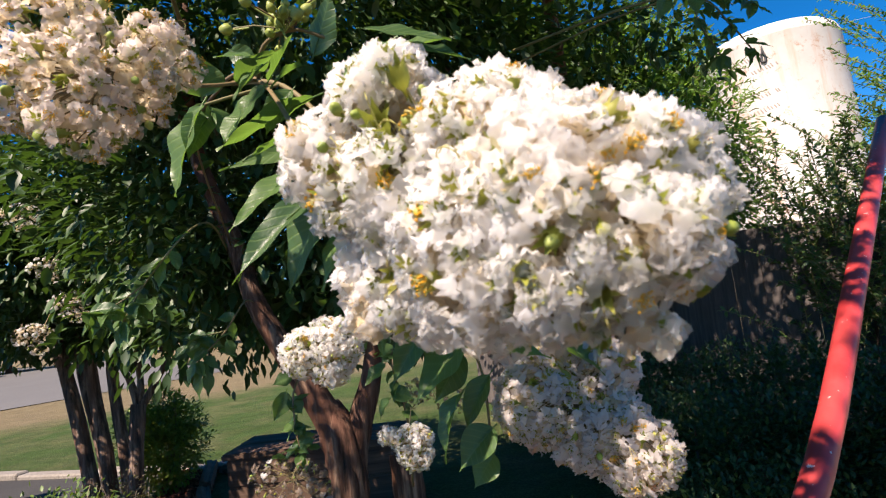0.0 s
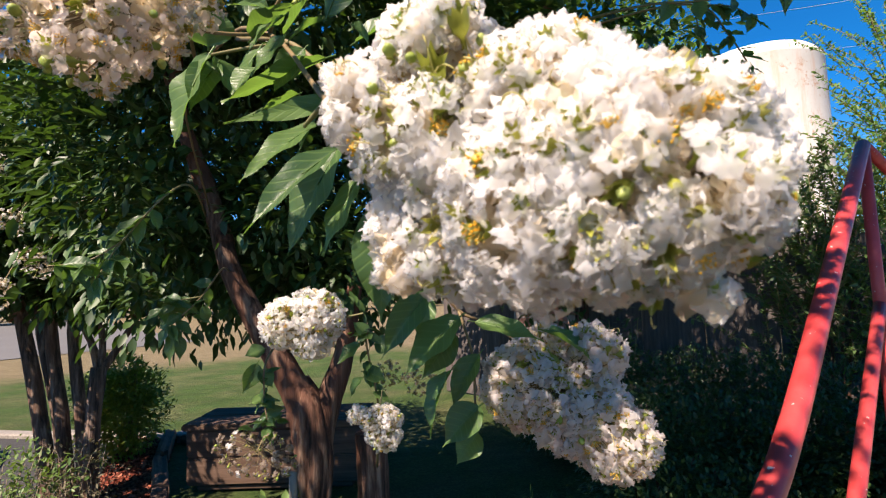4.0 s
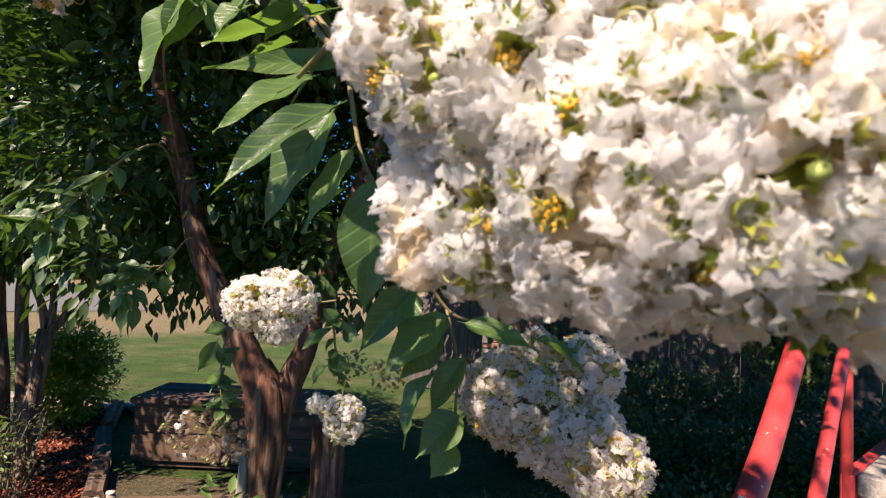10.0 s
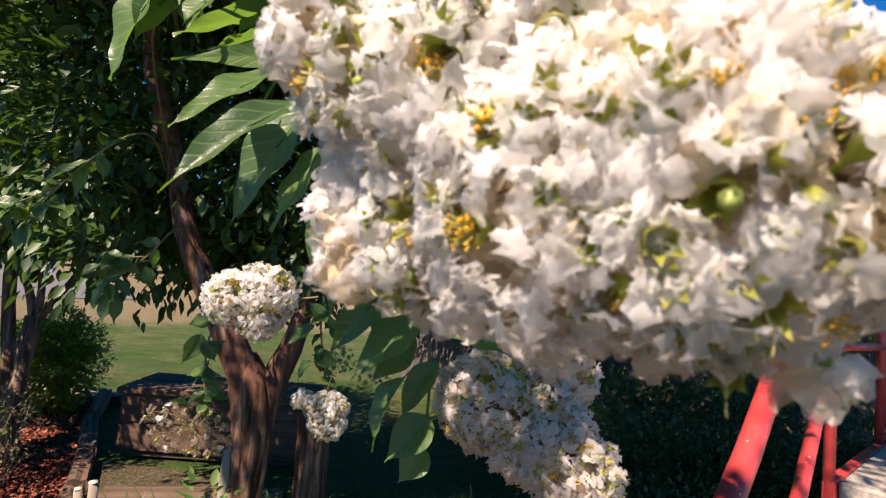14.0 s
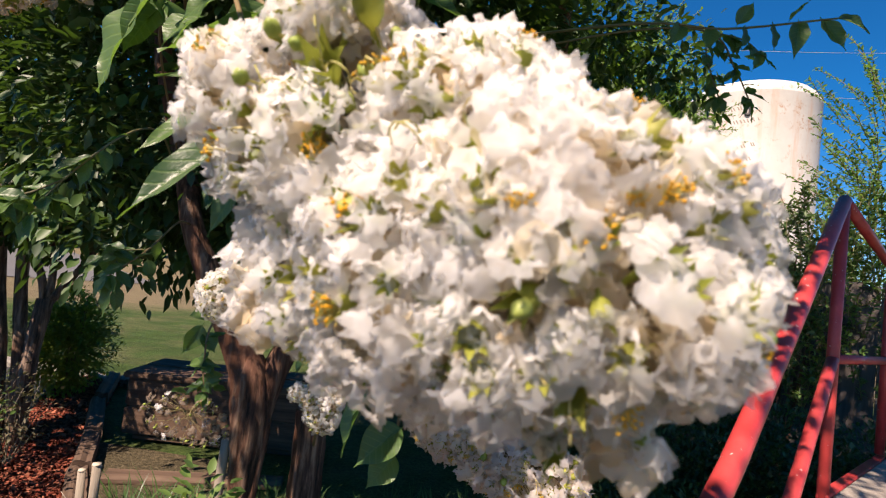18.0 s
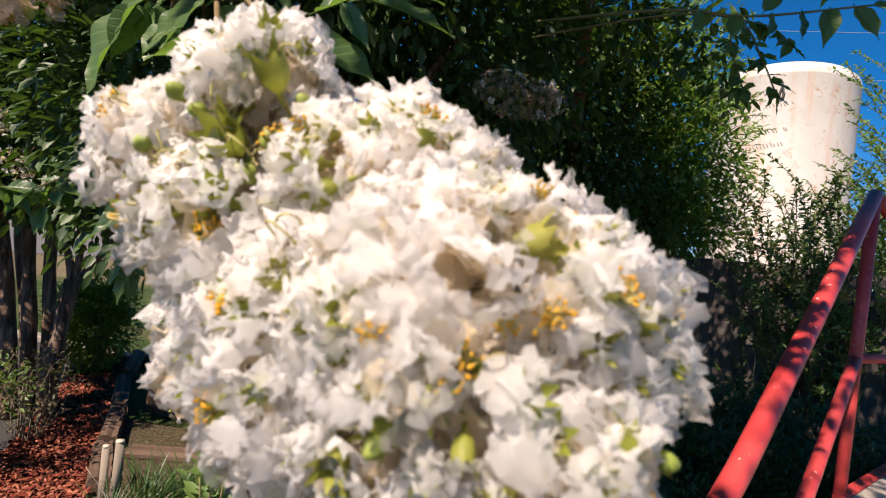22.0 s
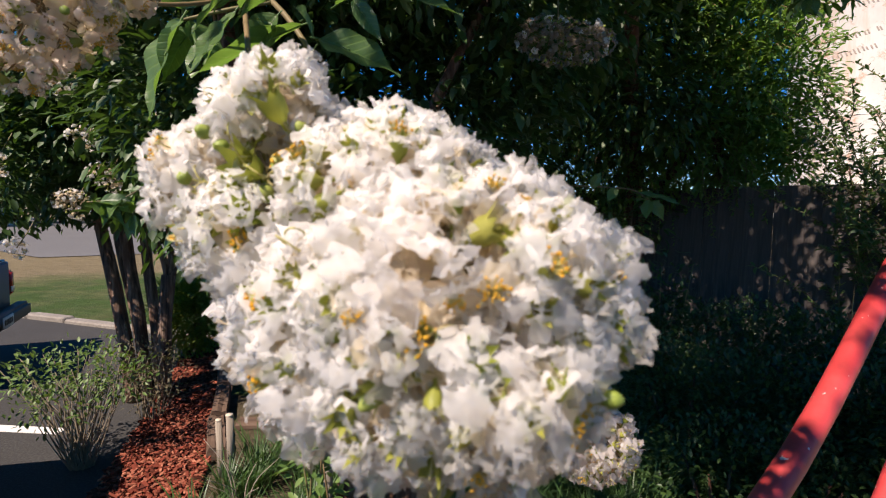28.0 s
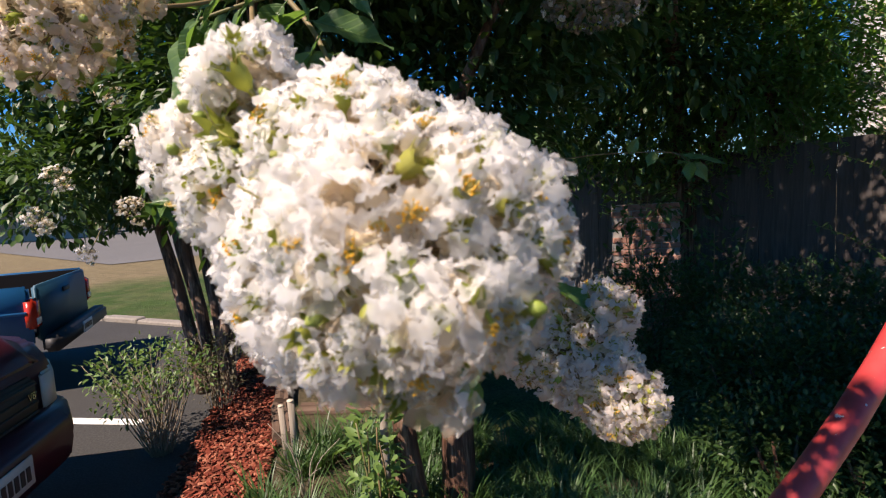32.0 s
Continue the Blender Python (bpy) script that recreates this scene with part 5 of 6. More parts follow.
leafy_branch("hanging crape myrtle twig with small dark leaves", [[(-0.92, 2.44, 1.72), (-0.75, 1.9, 1.70), (-0.68, 1.56, 1.60), (-0.75, 1.52, 1.52)], [(-0.68, 1.56, 1.60), (-0.77, 1.515, 1.585)]], [
    ((-0.756, 1.52, 1.517), (-0.797, 1.491, 1.421), 0.05),
    ((-0.75, 1.522, 1.5), (-0.752, 1.504, 1.349), 0.055),
    ((-0.73, 1.531, 1.488), (-0.723, 1.522, 1.374), 0.05),
    ((-0.774, 1.513, 1.569), (-0.827, 1.483, 1.514), 0.045),
    ((-0.7, 1.548, 1.541), (-0.621, 1.581, 1.519), 0.05),
    ((-0.677, 1.559, 1.571), (-0.652, 1.565, 1.482), 0.05),
    ((-0.773, 1.514, 1.586), (-0.647, 1.572, 1.583), 0.055),
], 7, 0.004, 0.62, 9)
leafy_branch("sprout of dark leaves on the trunk", [[(-0.60, 2.32, 1.45), (-0.62, 2.0, 1.36), (-0.62, 1.96, 1.22), (-0.60, 1.94, 1.12)]], [
    ((-0.65, 1.98, 1.345), (-0.702, 1.941, 1.213), 0.075),
    ((-0.614, 1.978, 1.256), (-0.665, 1.94, 1.148), 0.075),
    ((-0.641, 1.98, 1.322), (-0.586, 1.983, 1.231), 0.075),
    ((-0.703, 1.919, 1.118), (-0.628, 1.946, 1.122), 0.08),
    ((-0.579, 1.963, 1.131), (-0.52, 1.977, 1.12), 0.07),
    ((-0.664, 1.953, 1.206), (-0.546, 1.993, 1.224), 0.07),
    ((-0.62, 1.97, 1.40), (-0.70, 1.93, 1.37), 0.07),
], 8, 0.005, 0.8, 17)
leafy_branch("upright sprout of dark leaves by the stump", [[(-0.26, 2.46, 0.78), (-0.22, 2.2, 1.1), (-0.25, 2.07, 1.38), (-0.24, 2.07, 1.45)]], [
    ((-0.267, 2.056, 1.263), (-0.339, 2.032, 1.19), 0.085),
    ((-0.265, 2.059, 1.284), (-0.157, 2.064, 1.248), 0.085),
    ((-0.277, 2.072, 1.395), (-0.373, 2.045, 1.3), 0.09),
    ((-0.221, 2.077, 1.387), (-0.143, 2.083, 1.377), 0.085),
    ((-0.25, 2.07, 1.42), (-0.30, 2.06, 1.50), 0.075),
    ((-0.23, 2.08, 1.20), (-0.15, 2.06, 1.16), 0.075),
], 9, 0.006, 0.85, 16)
leafy_branch("overhead crape myrtle spray against the sky", [[(0.45, 2.3, 2.75), (0.75, 1.7, 2.56), (0.95, 1.55, 2.50), (1.2, 1.40, 2.50)]], [
    ((1.17, 1.42, 2.50), (1.21, 1.38, 2.39), 0.05),
    ((1.12, 1.45, 2.50), (1.10, 1.42, 2.39), 0.05),
    ((1.06, 1.48, 2.50), (1.06, 1.46, 2.41), 0.045),
    ((1.00, 1.52, 2.50), (0.98, 1.49, 2.42), 0.045),
    ((0.92, 1.57, 2.51), (0.90, 1.54, 2.42), 0.045),
    ((1.2, 1.40, 2.50), (1.28, 1.36, 2.47), 0.045),
    ((0.85, 1.62, 2.53), (0.80, 1.58, 2.45), 0.05),
    ((1.10, 1.46, 2.51), (1.14, 1.44, 2.57), 0.045),
    ((0.98, 1.53, 2.51), (1.02, 1.52, 2.58), 0.045),
    ((0.78, 1.67, 2.56), (0.84, 1.63, 2.62), 0.05),
], 10, 0.006)


def bud_cluster(label, at, foot, count, seed, spread):
    """A stalk with round green buds."""
    rng = random.Random(seed)
    head = thing("bud_cluster", label, "flower buds", at=at)
    for k in range(count):
        bm = bmesh.new()
        p = Vector((rng.gauss(0, spread), rng.gauss(0, spread * 0.6), rng.gauss(0, spread * 0.45)))
        thread(bm, [Vector(foot) - Vector(at), p * 0.5 + Vector((0, 0, -0.004)), p], 0.0009, 4)
        part("stalk", bm, TWIG, head)
        shared("bud", rng.choice(BUDS), Matrix.Translation(p) @ basis((p + Vector((0, 0, 0.02))).normalized()) @ Matrix.Scale(rng.uniform(1.1, 1.5), 4), head)


bud_cluster("cluster of round green buds on reddish stalks", (-0.14, 0.51, 1.925), (-0.13, 0.52, 1.912), 22, 5, 0.026)


# ---- garden things ----
def planter():
    o = Vector((-2.06, 4.50, 0))
    box_thing = thing("planter_box", "dark weathered timber planter box on the ground", "planter box", at=o)
    turn = Matrix.Rotation(radians(-4), 4, "Z")
    w, d = 1.52, 0.58
    for name, lo, hi in (("front_board", (0.02, 0.0, 0.05), (w - 0.02, 0.05, 0.27)), ("front_board", (0.02, 0.003, 0.275), (w - 0.02, 0.05, 0.50)), ("side_board", (0.02, 0.052, 0.05), (0.07, d - 0.05, 0.50)), ("side_board", (w - 0.07, 0.052, 0.05), (w - 0.02, d - 0.05, 0.50)), ("back_board", (0.02, d - 0.048, 0.05), (w - 0.02, d, 0.50)), ("lid", (-0.01, -0.025, 0.502), (w + 0.01, d * 0.5, 0.555)), ("lid", (-0.005, d * 0.5 + 0.006, 0.502), (w + 0.01, d + 0.02, 0.56)), ("skid", (0.1, 0.03, 0.0), (w - 0.1, 0.12, 0.048)), ("skid", (0.1, d - 0.12, 0.0), (w - 0.1, d - 0.03, 0.048))):
        ob = part(name, box(lo, hi, 0.012, 2), BOXWOOD, box_thing, "", False)
        ob.matrix_basis = turn


planter()


def timbers():
    rng = random.Random(12)
    for k, (a, b, h) in enumerate((((-2.95, 6.15), (-2.64, 5.32), 0.14), ((-2.62, 5.25), (-2.22, 4.45), 0.11), ((-2.20, 4.40), (-1.93, 3.80), 0.10), ((-1.92, 3.74), (-1.64, 3.22), 0.09), ((-1.75, 3.75), (-0.6, 3.85), 0.06), ((-2.75, 6.05), (-1.95, 5.95), 0.10))):
        a, b = Vector((*a, 0)), Vector((*b, 0))
        d = b - a
        bm = bmesh.new()
        n, sides = 12, 8
        rings = []
        for i in range(n + 1):
            ring = []
            for j, (y, z) in enumerate(((-0.06, 0), (-0.066, 0.5), (-0.05, 0.95), (-0.014, 1.0), (0.02, 0.85), (0.055, 0.9), (0.066, 0.5), (0.06, 0))):
                w = 1 + 0.12 * noise.noise(Vector((i * 0.9, j * 1.7, k * 5)))
                ring.append(bm.verts.new((d.length * i / n + 0.02 * noise.noise(Vector((j * 2.1, i, k))), y * w, z * h * (1 + 0.10 * noise.noise(Vector((i * 0.7, j * 2.3, k * 3 + 9)))))))
            rings.append(ring)
        for p, q in zip(rings, rings[1:]):
            for j in range(sides):
                bm.faces.new((p[j], p[(j + 1) % sides], q[(j + 1) % sides], q[j]))
        bm.faces.new(rings[0][::-1])
        bm.faces.new(rings[-1])
        bmesh.ops.recalc_face_normals(bm, faces=bm.faces)
        ob = part("edging_timber", bm, TIMBER, None, "", False)
        ob.matrix_basis = Matrix.Translation(a) @ Matrix.Rotation(math.atan2(d.y, d.x), 4, "Z")
        tagged(ob, "rotting split railway timber edging the mulch bed", "timber", "edging timbers")


timbers()
for x, y, h, r, lean in ((-1.500, 3.02, 0.36, 0.020, -0.02), (-1.435, 3.01, 0.40, 0.024, -0.01)):
    st = thing("wooden_stake", "short pale cut wooden stake with peeling bark", "stake", "cut stakes", at=(x, y, 0))
    part("stake_shaft", tube([(0, 0, -0.03), (lean * 0.5, 0, h * 0.5), (lean, 0, h)], [r * 1.1, r, r * 0.95], 10, 0.15, int(h * 100)), STAKE, st)
    part("cut_top", tube([(lean, 0, h - 0.002), (lean, 0, h + 0.008)], [r * 1.02, r * 0.9], 10), PALE_WOOD, st, "pale freshly cut top")


def scatter_chips():
    """Mulch chips over the bed, one joined mesh."""
    rng = random.Random(6)
    verts, faces = [], []
    poly = [(-1.95, 2.2), (-2.13, 2.74), (-2.34, 3.3), (-3.5, 6.2), (-2.92, 6.25), (-2.5, 5.08), (-1.75, 3.4), (-1.45, 2.6)]

    def inside(x, y):
        hit = False
        for (ax, ay), (bx, by) in zip(poly, poly[1:] + poly[:1]):
            if (ay > y) != (by > y) and x < (bx - ax) * (y - ay) / (by - ay) + ax:
                hit = not hit
        return hit

    while len(verts) < 8 * 7000:
        x, y = rng.uniform(-3.5, -1.4), rng.uniform(2.2, 6.25)
        if not inside(x, y):
            continue
        m = Matrix.Translation((x, y, rng.uniform(0.008, 0.045))) @ Euler((rng.gauss(0, 0.4), rng.gauss(0, 0.4), rng.uniform(0, 6.28))).to_matrix().to_4x4()
        l, w, h = rng.uniform(0.012, 0.035), rng.uniform(0.004, 0.010), rng.uniform(0.002, 0.005)
        k = len(verts)
        verts += [tuple(m @ Vector((sx * l * (0.8 if sz > 0 else 1), sy * w, sz * h))) for sz in (-1, 1) for sx, sy in ((-1, -1), (1, -1), (1, 1), (-1, 1))]
        faces += [(k + 4, k + 5, k + 6, k + 7), (k, k + 1, k + 5, k + 4), (k + 1, k + 2, k + 6, k + 5), (k + 2, k + 3, k + 7, k + 6), (k + 3, k, k + 4, k + 7)]
    ob = new("mulch_chips", pydata("mulch_chips", verts, faces, MULCH))
    tagged(ob, "loose red bark mulch chips", "mulch", kind="stuff")


scatter_chips()


def grass_clump_mesh(seed, count, height, spread):
    rng = random.Random(seed)
    verts, faces = [], []
    for _ in range(count):
        a, r = rng.uniform(0, 6.28), spread * rng.random() ** 0.7
        x, y = r * math.cos(a) * 0.5, r * math.sin(a) * 0.5
        h = height * rng.uniform(0.6, 1.15)
        lean = rng.uniform(0.2, 1.0) * h
        b = a + rng.gauss(0, 0.6)
        w = rng.uniform(0.003, 0.006)
        px, py = -math.sin(b) * w, math.cos(b) * w
        k = len(verts)
        for t, s in ((0, 1), (0.4, 0.9), (0.75, 0.65)):
            cx, cy, cz = x + math.cos(b) * lean * t * t, y + math.sin(b) * lean * t * t, h * (t - 0.25 * t * t) - 0.01
            verts += [(cx - px * s, cy - py * s, cz), (cx + px * s, cy + py * s, cz)]
        verts.append((x + math.cos(b) * lean, y + math.sin(b) * lean, h * 0.75))
        faces += [(k, k + 1, k + 3, k + 2), (k + 2, k + 3, k + 5, k + 4), (k + 4, k + 5, k + 6)]
    return pydata("grass_clump", verts, faces, BLADE, True)


def grass():
    rng = random.Random(15)
    meshes = [grass_clump_mesh(k, 70, 0.30, 0.16) for k in range(4)]
    for _ in range(180):
        x, y = rng.uniform(-1.35, 1.5), rng.uniform(1.7, 3.3)
        if abs(x + 0.53) < 0.14 and abs(y - 2.4) < 0.16:
            continue
        ob = new("grass_clump", rng.choice(meshes))
        ob.matrix_basis = Matrix.Translation((x, y, -0.005)) @ Matrix.Rotation(rng.uniform(0, 6), 4, "Z") @ Matrix.Scale(rng.uniform(0.7, 1.15), 4)
        tagged(ob, "arching clump of dark green strap grass", "grass clump", "grass clumps")


grass()


def leafy_shrub(name, label, at, blobs, count, leaf, material, seed, stems=10, stem_mat=None, r=0.008):
    rng = random.Random(seed)
    shrub = thing(name, label, "shrub", at=at)
    for k in range(stems):
        b = rng.choice(blobs)
        tip = Vector((b[0] + rng.uniform(-0.7, 0.7) * b[3], b[1] + rng.uniform(-0.7, 0.7) * b[4], b[2] + rng.uniform(-0.2, 0.8) * b[5]))
        a = rng.uniform(0, 6.28)
        foot = Vector((0.06 * math.cos(a), 0.06 * math.sin(a), -0.02))
        mid = foot.lerp(tip, 0.5) + Vector((rng.gauss(0, 0.03), rng.gauss(0, 0.03), 0.04))
        part("stem", tube(spline([foot, mid, tip], 7), lerp_list([r, r * 0.4], 7), 6, 0.1, k), stem_mat or TWIG, shrub)
    ob = new("foliage", leaf_cloud("foliage", shell_spots(blobs, count, seed, 0.25, 0.4), leaf, material, seed))
    ob.parent = shrub
    tagged(ob, kind="stuff")


leafy_shrub("shrub", "rounded bright green shrub behind the multi-stemmed tree", (-3.13, 5.5, 0), [(0, 0, 0.45, 0.42, 0.36, 0.42), (0.14, 0, 0.72, 0.28, 0.26, 0.24), (-0.2, 0, 0.66, 0.26, 0.25, 0.25), (0.05, -0.05, 0.95, 0.2, 0.2, 0.14)], 8500, 0.055, BRIGHT_LEAF, 51, 8)
leafy_shrub("dry_shrub", "straggly half-dry shrub at the edge of the asphalt", (-2.45, 3.05, 0), [(-0.32, 0.1, 0.56, 0.28, 0.25, 0.18), (0.0, 0.12, 0.62, 0.28, 0.25, 0.20), (0.22, 0.1, 0.56, 0.20, 0.2, 0.18), (-0.15, -0.05, 0.42, 0.30, 0.2, 0.14)], 1300, 0.042, SHRUB_LEAF, 52, 70, DRY_TWIG, 0.0045)
leafy_shrub("dry_shrub", "grey twiggy shrub at the foot of the tree", (-2.45, 3.75, 0), [(0.0, 0.0, 0.40, 0.28, 0.25, 0.32)], 700, 0.035, DRY_LEAF, 53, 30, DRY_TWIG, 0.005)
leafy_shrub("small_shrub", "leafy green sprout at the foot of the trunk", (-0.62, 2.15, 0), [(0, 0, 0.45, 0.12, 0.10, 0.35), (0.06, 0, 0.25, 0.14, 0.12, 0.22)], 260, 0.075, SHRUB_LEAF, 54, 8)
leafy_shrub("small_shrub", "low weedy shrub with white blossom by the fence", (1.65, 4.35, 0), [(0, 0, 0.9, 0.22, 0.2, 0.5), (-0.15, 0.1, 0.5, 0.25, 0.2, 0.4)], 700, 0.06, CROWN, 55, 10)


def brick_pier():
    o = Vector((1.45, 6.1, 0))
    pier = thing("brick_pier", "pinkish brick garden wall behind the leaves", "brick wall", at=o)
    rng = random.Random(3)
    me = bpy.data.meshes.new("brick")
    bm = box((-0.1, -0.05, -0.031), (0.1, 0.05, 0.031), 0.005)
    bm.to_mesh(me)
    bm.free()
    me.materials.append(BRICK)
    for row in range(20):
        for col in range(3):
            shared("brick", me, Matrix.Translation(((col - 1) * 0.212 + (0.106 if row % 2 else 0) - 0.05, rng.uniform(-0.003, 0.003), 0.036 + row * 0.073)), pier)
    part("mortar", box((-0.36, -0.04, 0), (0.36, 0.04, 1.46), 0.004), MORTAR, pier, "", False)


brick_pier()
leafy_shrub("tall_shrub", "dark broad-leaved shrub before the brick wall", (1.22, 5.35, 0), [(0.05, 0, 1.45, 0.34, 0.25, 0.35), (-0.05, 0, 0.9, 0.3, 0.22, 0.45), (0.3, -0.15, 0.6, 0.35, 0.25, 0.5)], 420, 0.10, CROWN, 56, 9)
leafy_branch("hanging crape myrtle branch before the tank", [[(0.45, 2.4, 2.72), (0.8, 1.95, 2.66), (1.0, 1.72, 2.58), (1.1, 1.70, 2.45), (1.16, 1.69, 2.33)], [(1.0, 1.72, 2.58), (0.99, 1.70, 2.48), (1.04, 1.69, 2.34)], [(1.0, 1.72, 2.58), (1.12, 1.70, 2.56), (1.2, 1.69, 2.50)]], [
    ((1.03, 1.71, 2.55), (1.03, 1.68, 2.47), 0.04),
    ((1.07, 1.71, 2.50), (1.12, 1.67, 2.47), 0.04),
    ((1.10, 1.70, 2.45), (1.08, 1.67, 2.38), 0.04),
    ((1.13, 1.70, 2.40), (1.19, 1.67, 2.40), 0.035),
    ((1.15, 1.69, 2.35), (1.12, 1.67, 2.29), 0.04),
    ((1.16, 1.69, 2.33), (1.20, 1.66, 2.29), 0.035),
    ((0.99, 1.70, 2.48), (0.95, 1.67, 2.42), 0.045),
    ((1.01, 1.70, 2.42), (1.06, 1.67, 2.37), 0.045),
    ((1.03, 1.69, 2.37), (0.98, 1.66, 2.32), 0.04),
    ((1.04, 1.69, 2.34), (1.06, 1.66, 2.26), 0.045),
    ((1.08, 1.71, 2.57), (1.10, 1.68, 2.51), 0.04),
    ((1.14, 1.70, 2.55), (1.16, 1.68, 2.48), 0.04),
    ((1.2, 1.69, 2.50), (1.24, 1.67, 2.44), 0.04),
    ((0.92, 1.80, 2.62), (0.90, 1.77, 2.53), 0.05),
    ((0.86, 1.88, 2.64), (0.92, 1.84, 2.70), 0.05),
], 11, 0.005, 0.75, 12)
leafy_branch("low twig with bright green leaves in a patch of sun", [[(-0.36, 2.54, 1.55), (0.2, 2.45, 1.78), (0.65, 2.25, 1.79), (0.76, 2.2, 1.74)]], [
    ((0.75, 2.2, 1.74), (0.70, 2.17, 1.74), 0.035),
    ((0.76, 2.2, 1.74), (0.745, 2.17, 1.655), 0.045),
    ((0.77, 2.2, 1.735), (0.82, 2.17, 1.66), 0.045),
    ((0.75, 2.2, 1.75), (0.83, 2.18, 1.76), 0.035),
    ((0.64, 2.25, 1.79), (0.60, 2.22, 1.73), 0.04),
    ((0.55, 2.3, 1.79), (0.58, 2.27, 1.86), 0.04),
    ((0.72, 2.22, 1.77), (0.93, 2.2, 1.72), 0.04),
], 12, 0.004)


def dry_sprig():
    """Bare pale stalks that rise out of the grass."""
    rng = random.Random(9)
    sprig = thing("dry_sprig", "bare pale dry stalks rising out of the grass", "dry stalks", at=(-1.19, 2.62, 0))
    for k in range(9):
        a = rng.uniform(0, 6.28)
        h, r = rng.uniform(0.22, 0.45), rng.uniform(0.08, 0.28)
        pts = [(0.02 * math.cos(a), 0.02 * math.sin(a), -0.02), (0.35 * r * math.cos(a), 0.35 * r * math.sin(a), h * 0.6), (r * math.cos(a), r * math.sin(a), h)]
        part("stalk", tube(spline(pts, 9), lerp_list([0.004, 0.0015], 9), 6, 0.1, k), STAKE, sprig)


dry_sprig()


# ---- a leafy spray added out of view to shade the drooping flower and rail ----
def unseen_shade_spray():
    o = Vector((-0.38, 0.03, 2.40))
    spray = thing("leafy_branch", "added unseen leafy spray that shades the flower and rail", "branch", "crape myrtle branches", at=o)
    part("twig", tube(spline([(0.08, 0.0, 0.0), (0.0, 0.02, 0.02), (-0.25, 1.0, 0.35), (-0.64, 2.37, 0.15)], 14), lerp_list([0.003, 0.008], 14), 7, 0.1, 2), TWIG, spray)
    add_crown(spray, [(0.025, 0.02, 0.0, 0.10, 0.075, 0.05)], 140, 0.05, 71, CROWN, name="foliage")
    add_crown(spray, [(0.36, 0.09, 0.14, 0.06, 0.06, 0.03), (0.28, 0.03, 0.08, 0.05, 0.05, 0.03), (0.20, -0.03, 0.03, 0.05, 0.05, 0.03)], 330, 0.05, 72, CROWN, name="foliage")
    add_crown(spray, [(0.70, 0.34, 0.62, 0.06, 0.06, 0.03), (0.86, 0.48, 0.70, 0.05, 0.05, 0.03)], 130, 0.05, 73, CROWN, name="foliage")
    part("twig", tube(spline([(0.08, 0.0, 0.0), (0.2, 0.03, 0.05), (0.36, 0.09, 0.14)], 8), [0.002] * 8, 6), TWIG, spray)
    part("twig", tube(spline([(0.08, 0.0, 0.0), (0.4, 0.2, 0.35), (0.70, 0.34, 0.62), (0.86, 0.48, 0.70)], 9), [0.002] * 9, 6), TWIG, spray)


unseen_shade_spray()


# ---- trucks ----
def wheel(truck, at, turn_y, r=0.34, w=0.22):
    tyre = bmesh.new()
    prof = [(r * 0.62, -w / 2), (r * 0.92, -w / 2), (r, -w * 0.32), (r, w * 0.32), (r * 0.92, w / 2), (r * 0.62, w / 2)]
    n = 28
    rings = [[tyre.verts.new((pr * math.cos(6.28319 * k / n), py, pr * math.sin(6.28319 * k / n))) for k in range(n)] for pr, py in prof]
    for a, b in zip(rings, rings[1:] + rings[:1]):
        for k in range(n):
            tyre.faces.new((a[k], b[k], b[(k + 1) % n], a[(k + 1) % n]))
    bmesh.ops.recalc_face_normals(tyre, faces=tyre.faces)
    t = part("tyre", tyre, TYRE, truck)
    t.matrix_basis = Matrix.Translation(at)
    rim = tube([(0, -w * 0.36, 0), (0, w * 0.36, 0)], [r * 0.61, r * 0.61], 20)
    part("rim", rim, CHROME, t)


def loft(sections, bevel=0.0):
    """A closed body from cross sections (x, [(y, z), ...])."""
    bm = bmesh.new()
    rings = [[bm.verts.new((x, y, z)) for y, z in ring] for x, ring in sections]
    n = len(rings[0])
    for a, b in zip(rings, rings[1:]):
        for k in range(n):
            bm.faces.new((a[k], a[(k + 1) % n], b[(k + 1) % n], b[k]))
    bm.faces.new(rings[0][::-1])
    bm.faces.new(rings[-1])
    bmesh.ops.recalc_face_normals(bm, faces=bm.faces)
    if bevel:
        bmesh.ops.bevel(bm, geom=bm.edges[:], offset=bevel, segments=2, affect="EDGES")
    return bm


def hull(w, lo, hi, shoulder, tuck=0.06):
    """A rounded cross section of half width w between two heights."""
    return [(-w + tuck, lo), (-w, lo + 0.12), (-w, hi - shoulder), (-w + shoulder * 0.6, hi), (w - shoulder * 0.6, hi), (w, hi - shoulder), (w, lo + 0.12), (w - tuck, lo)]


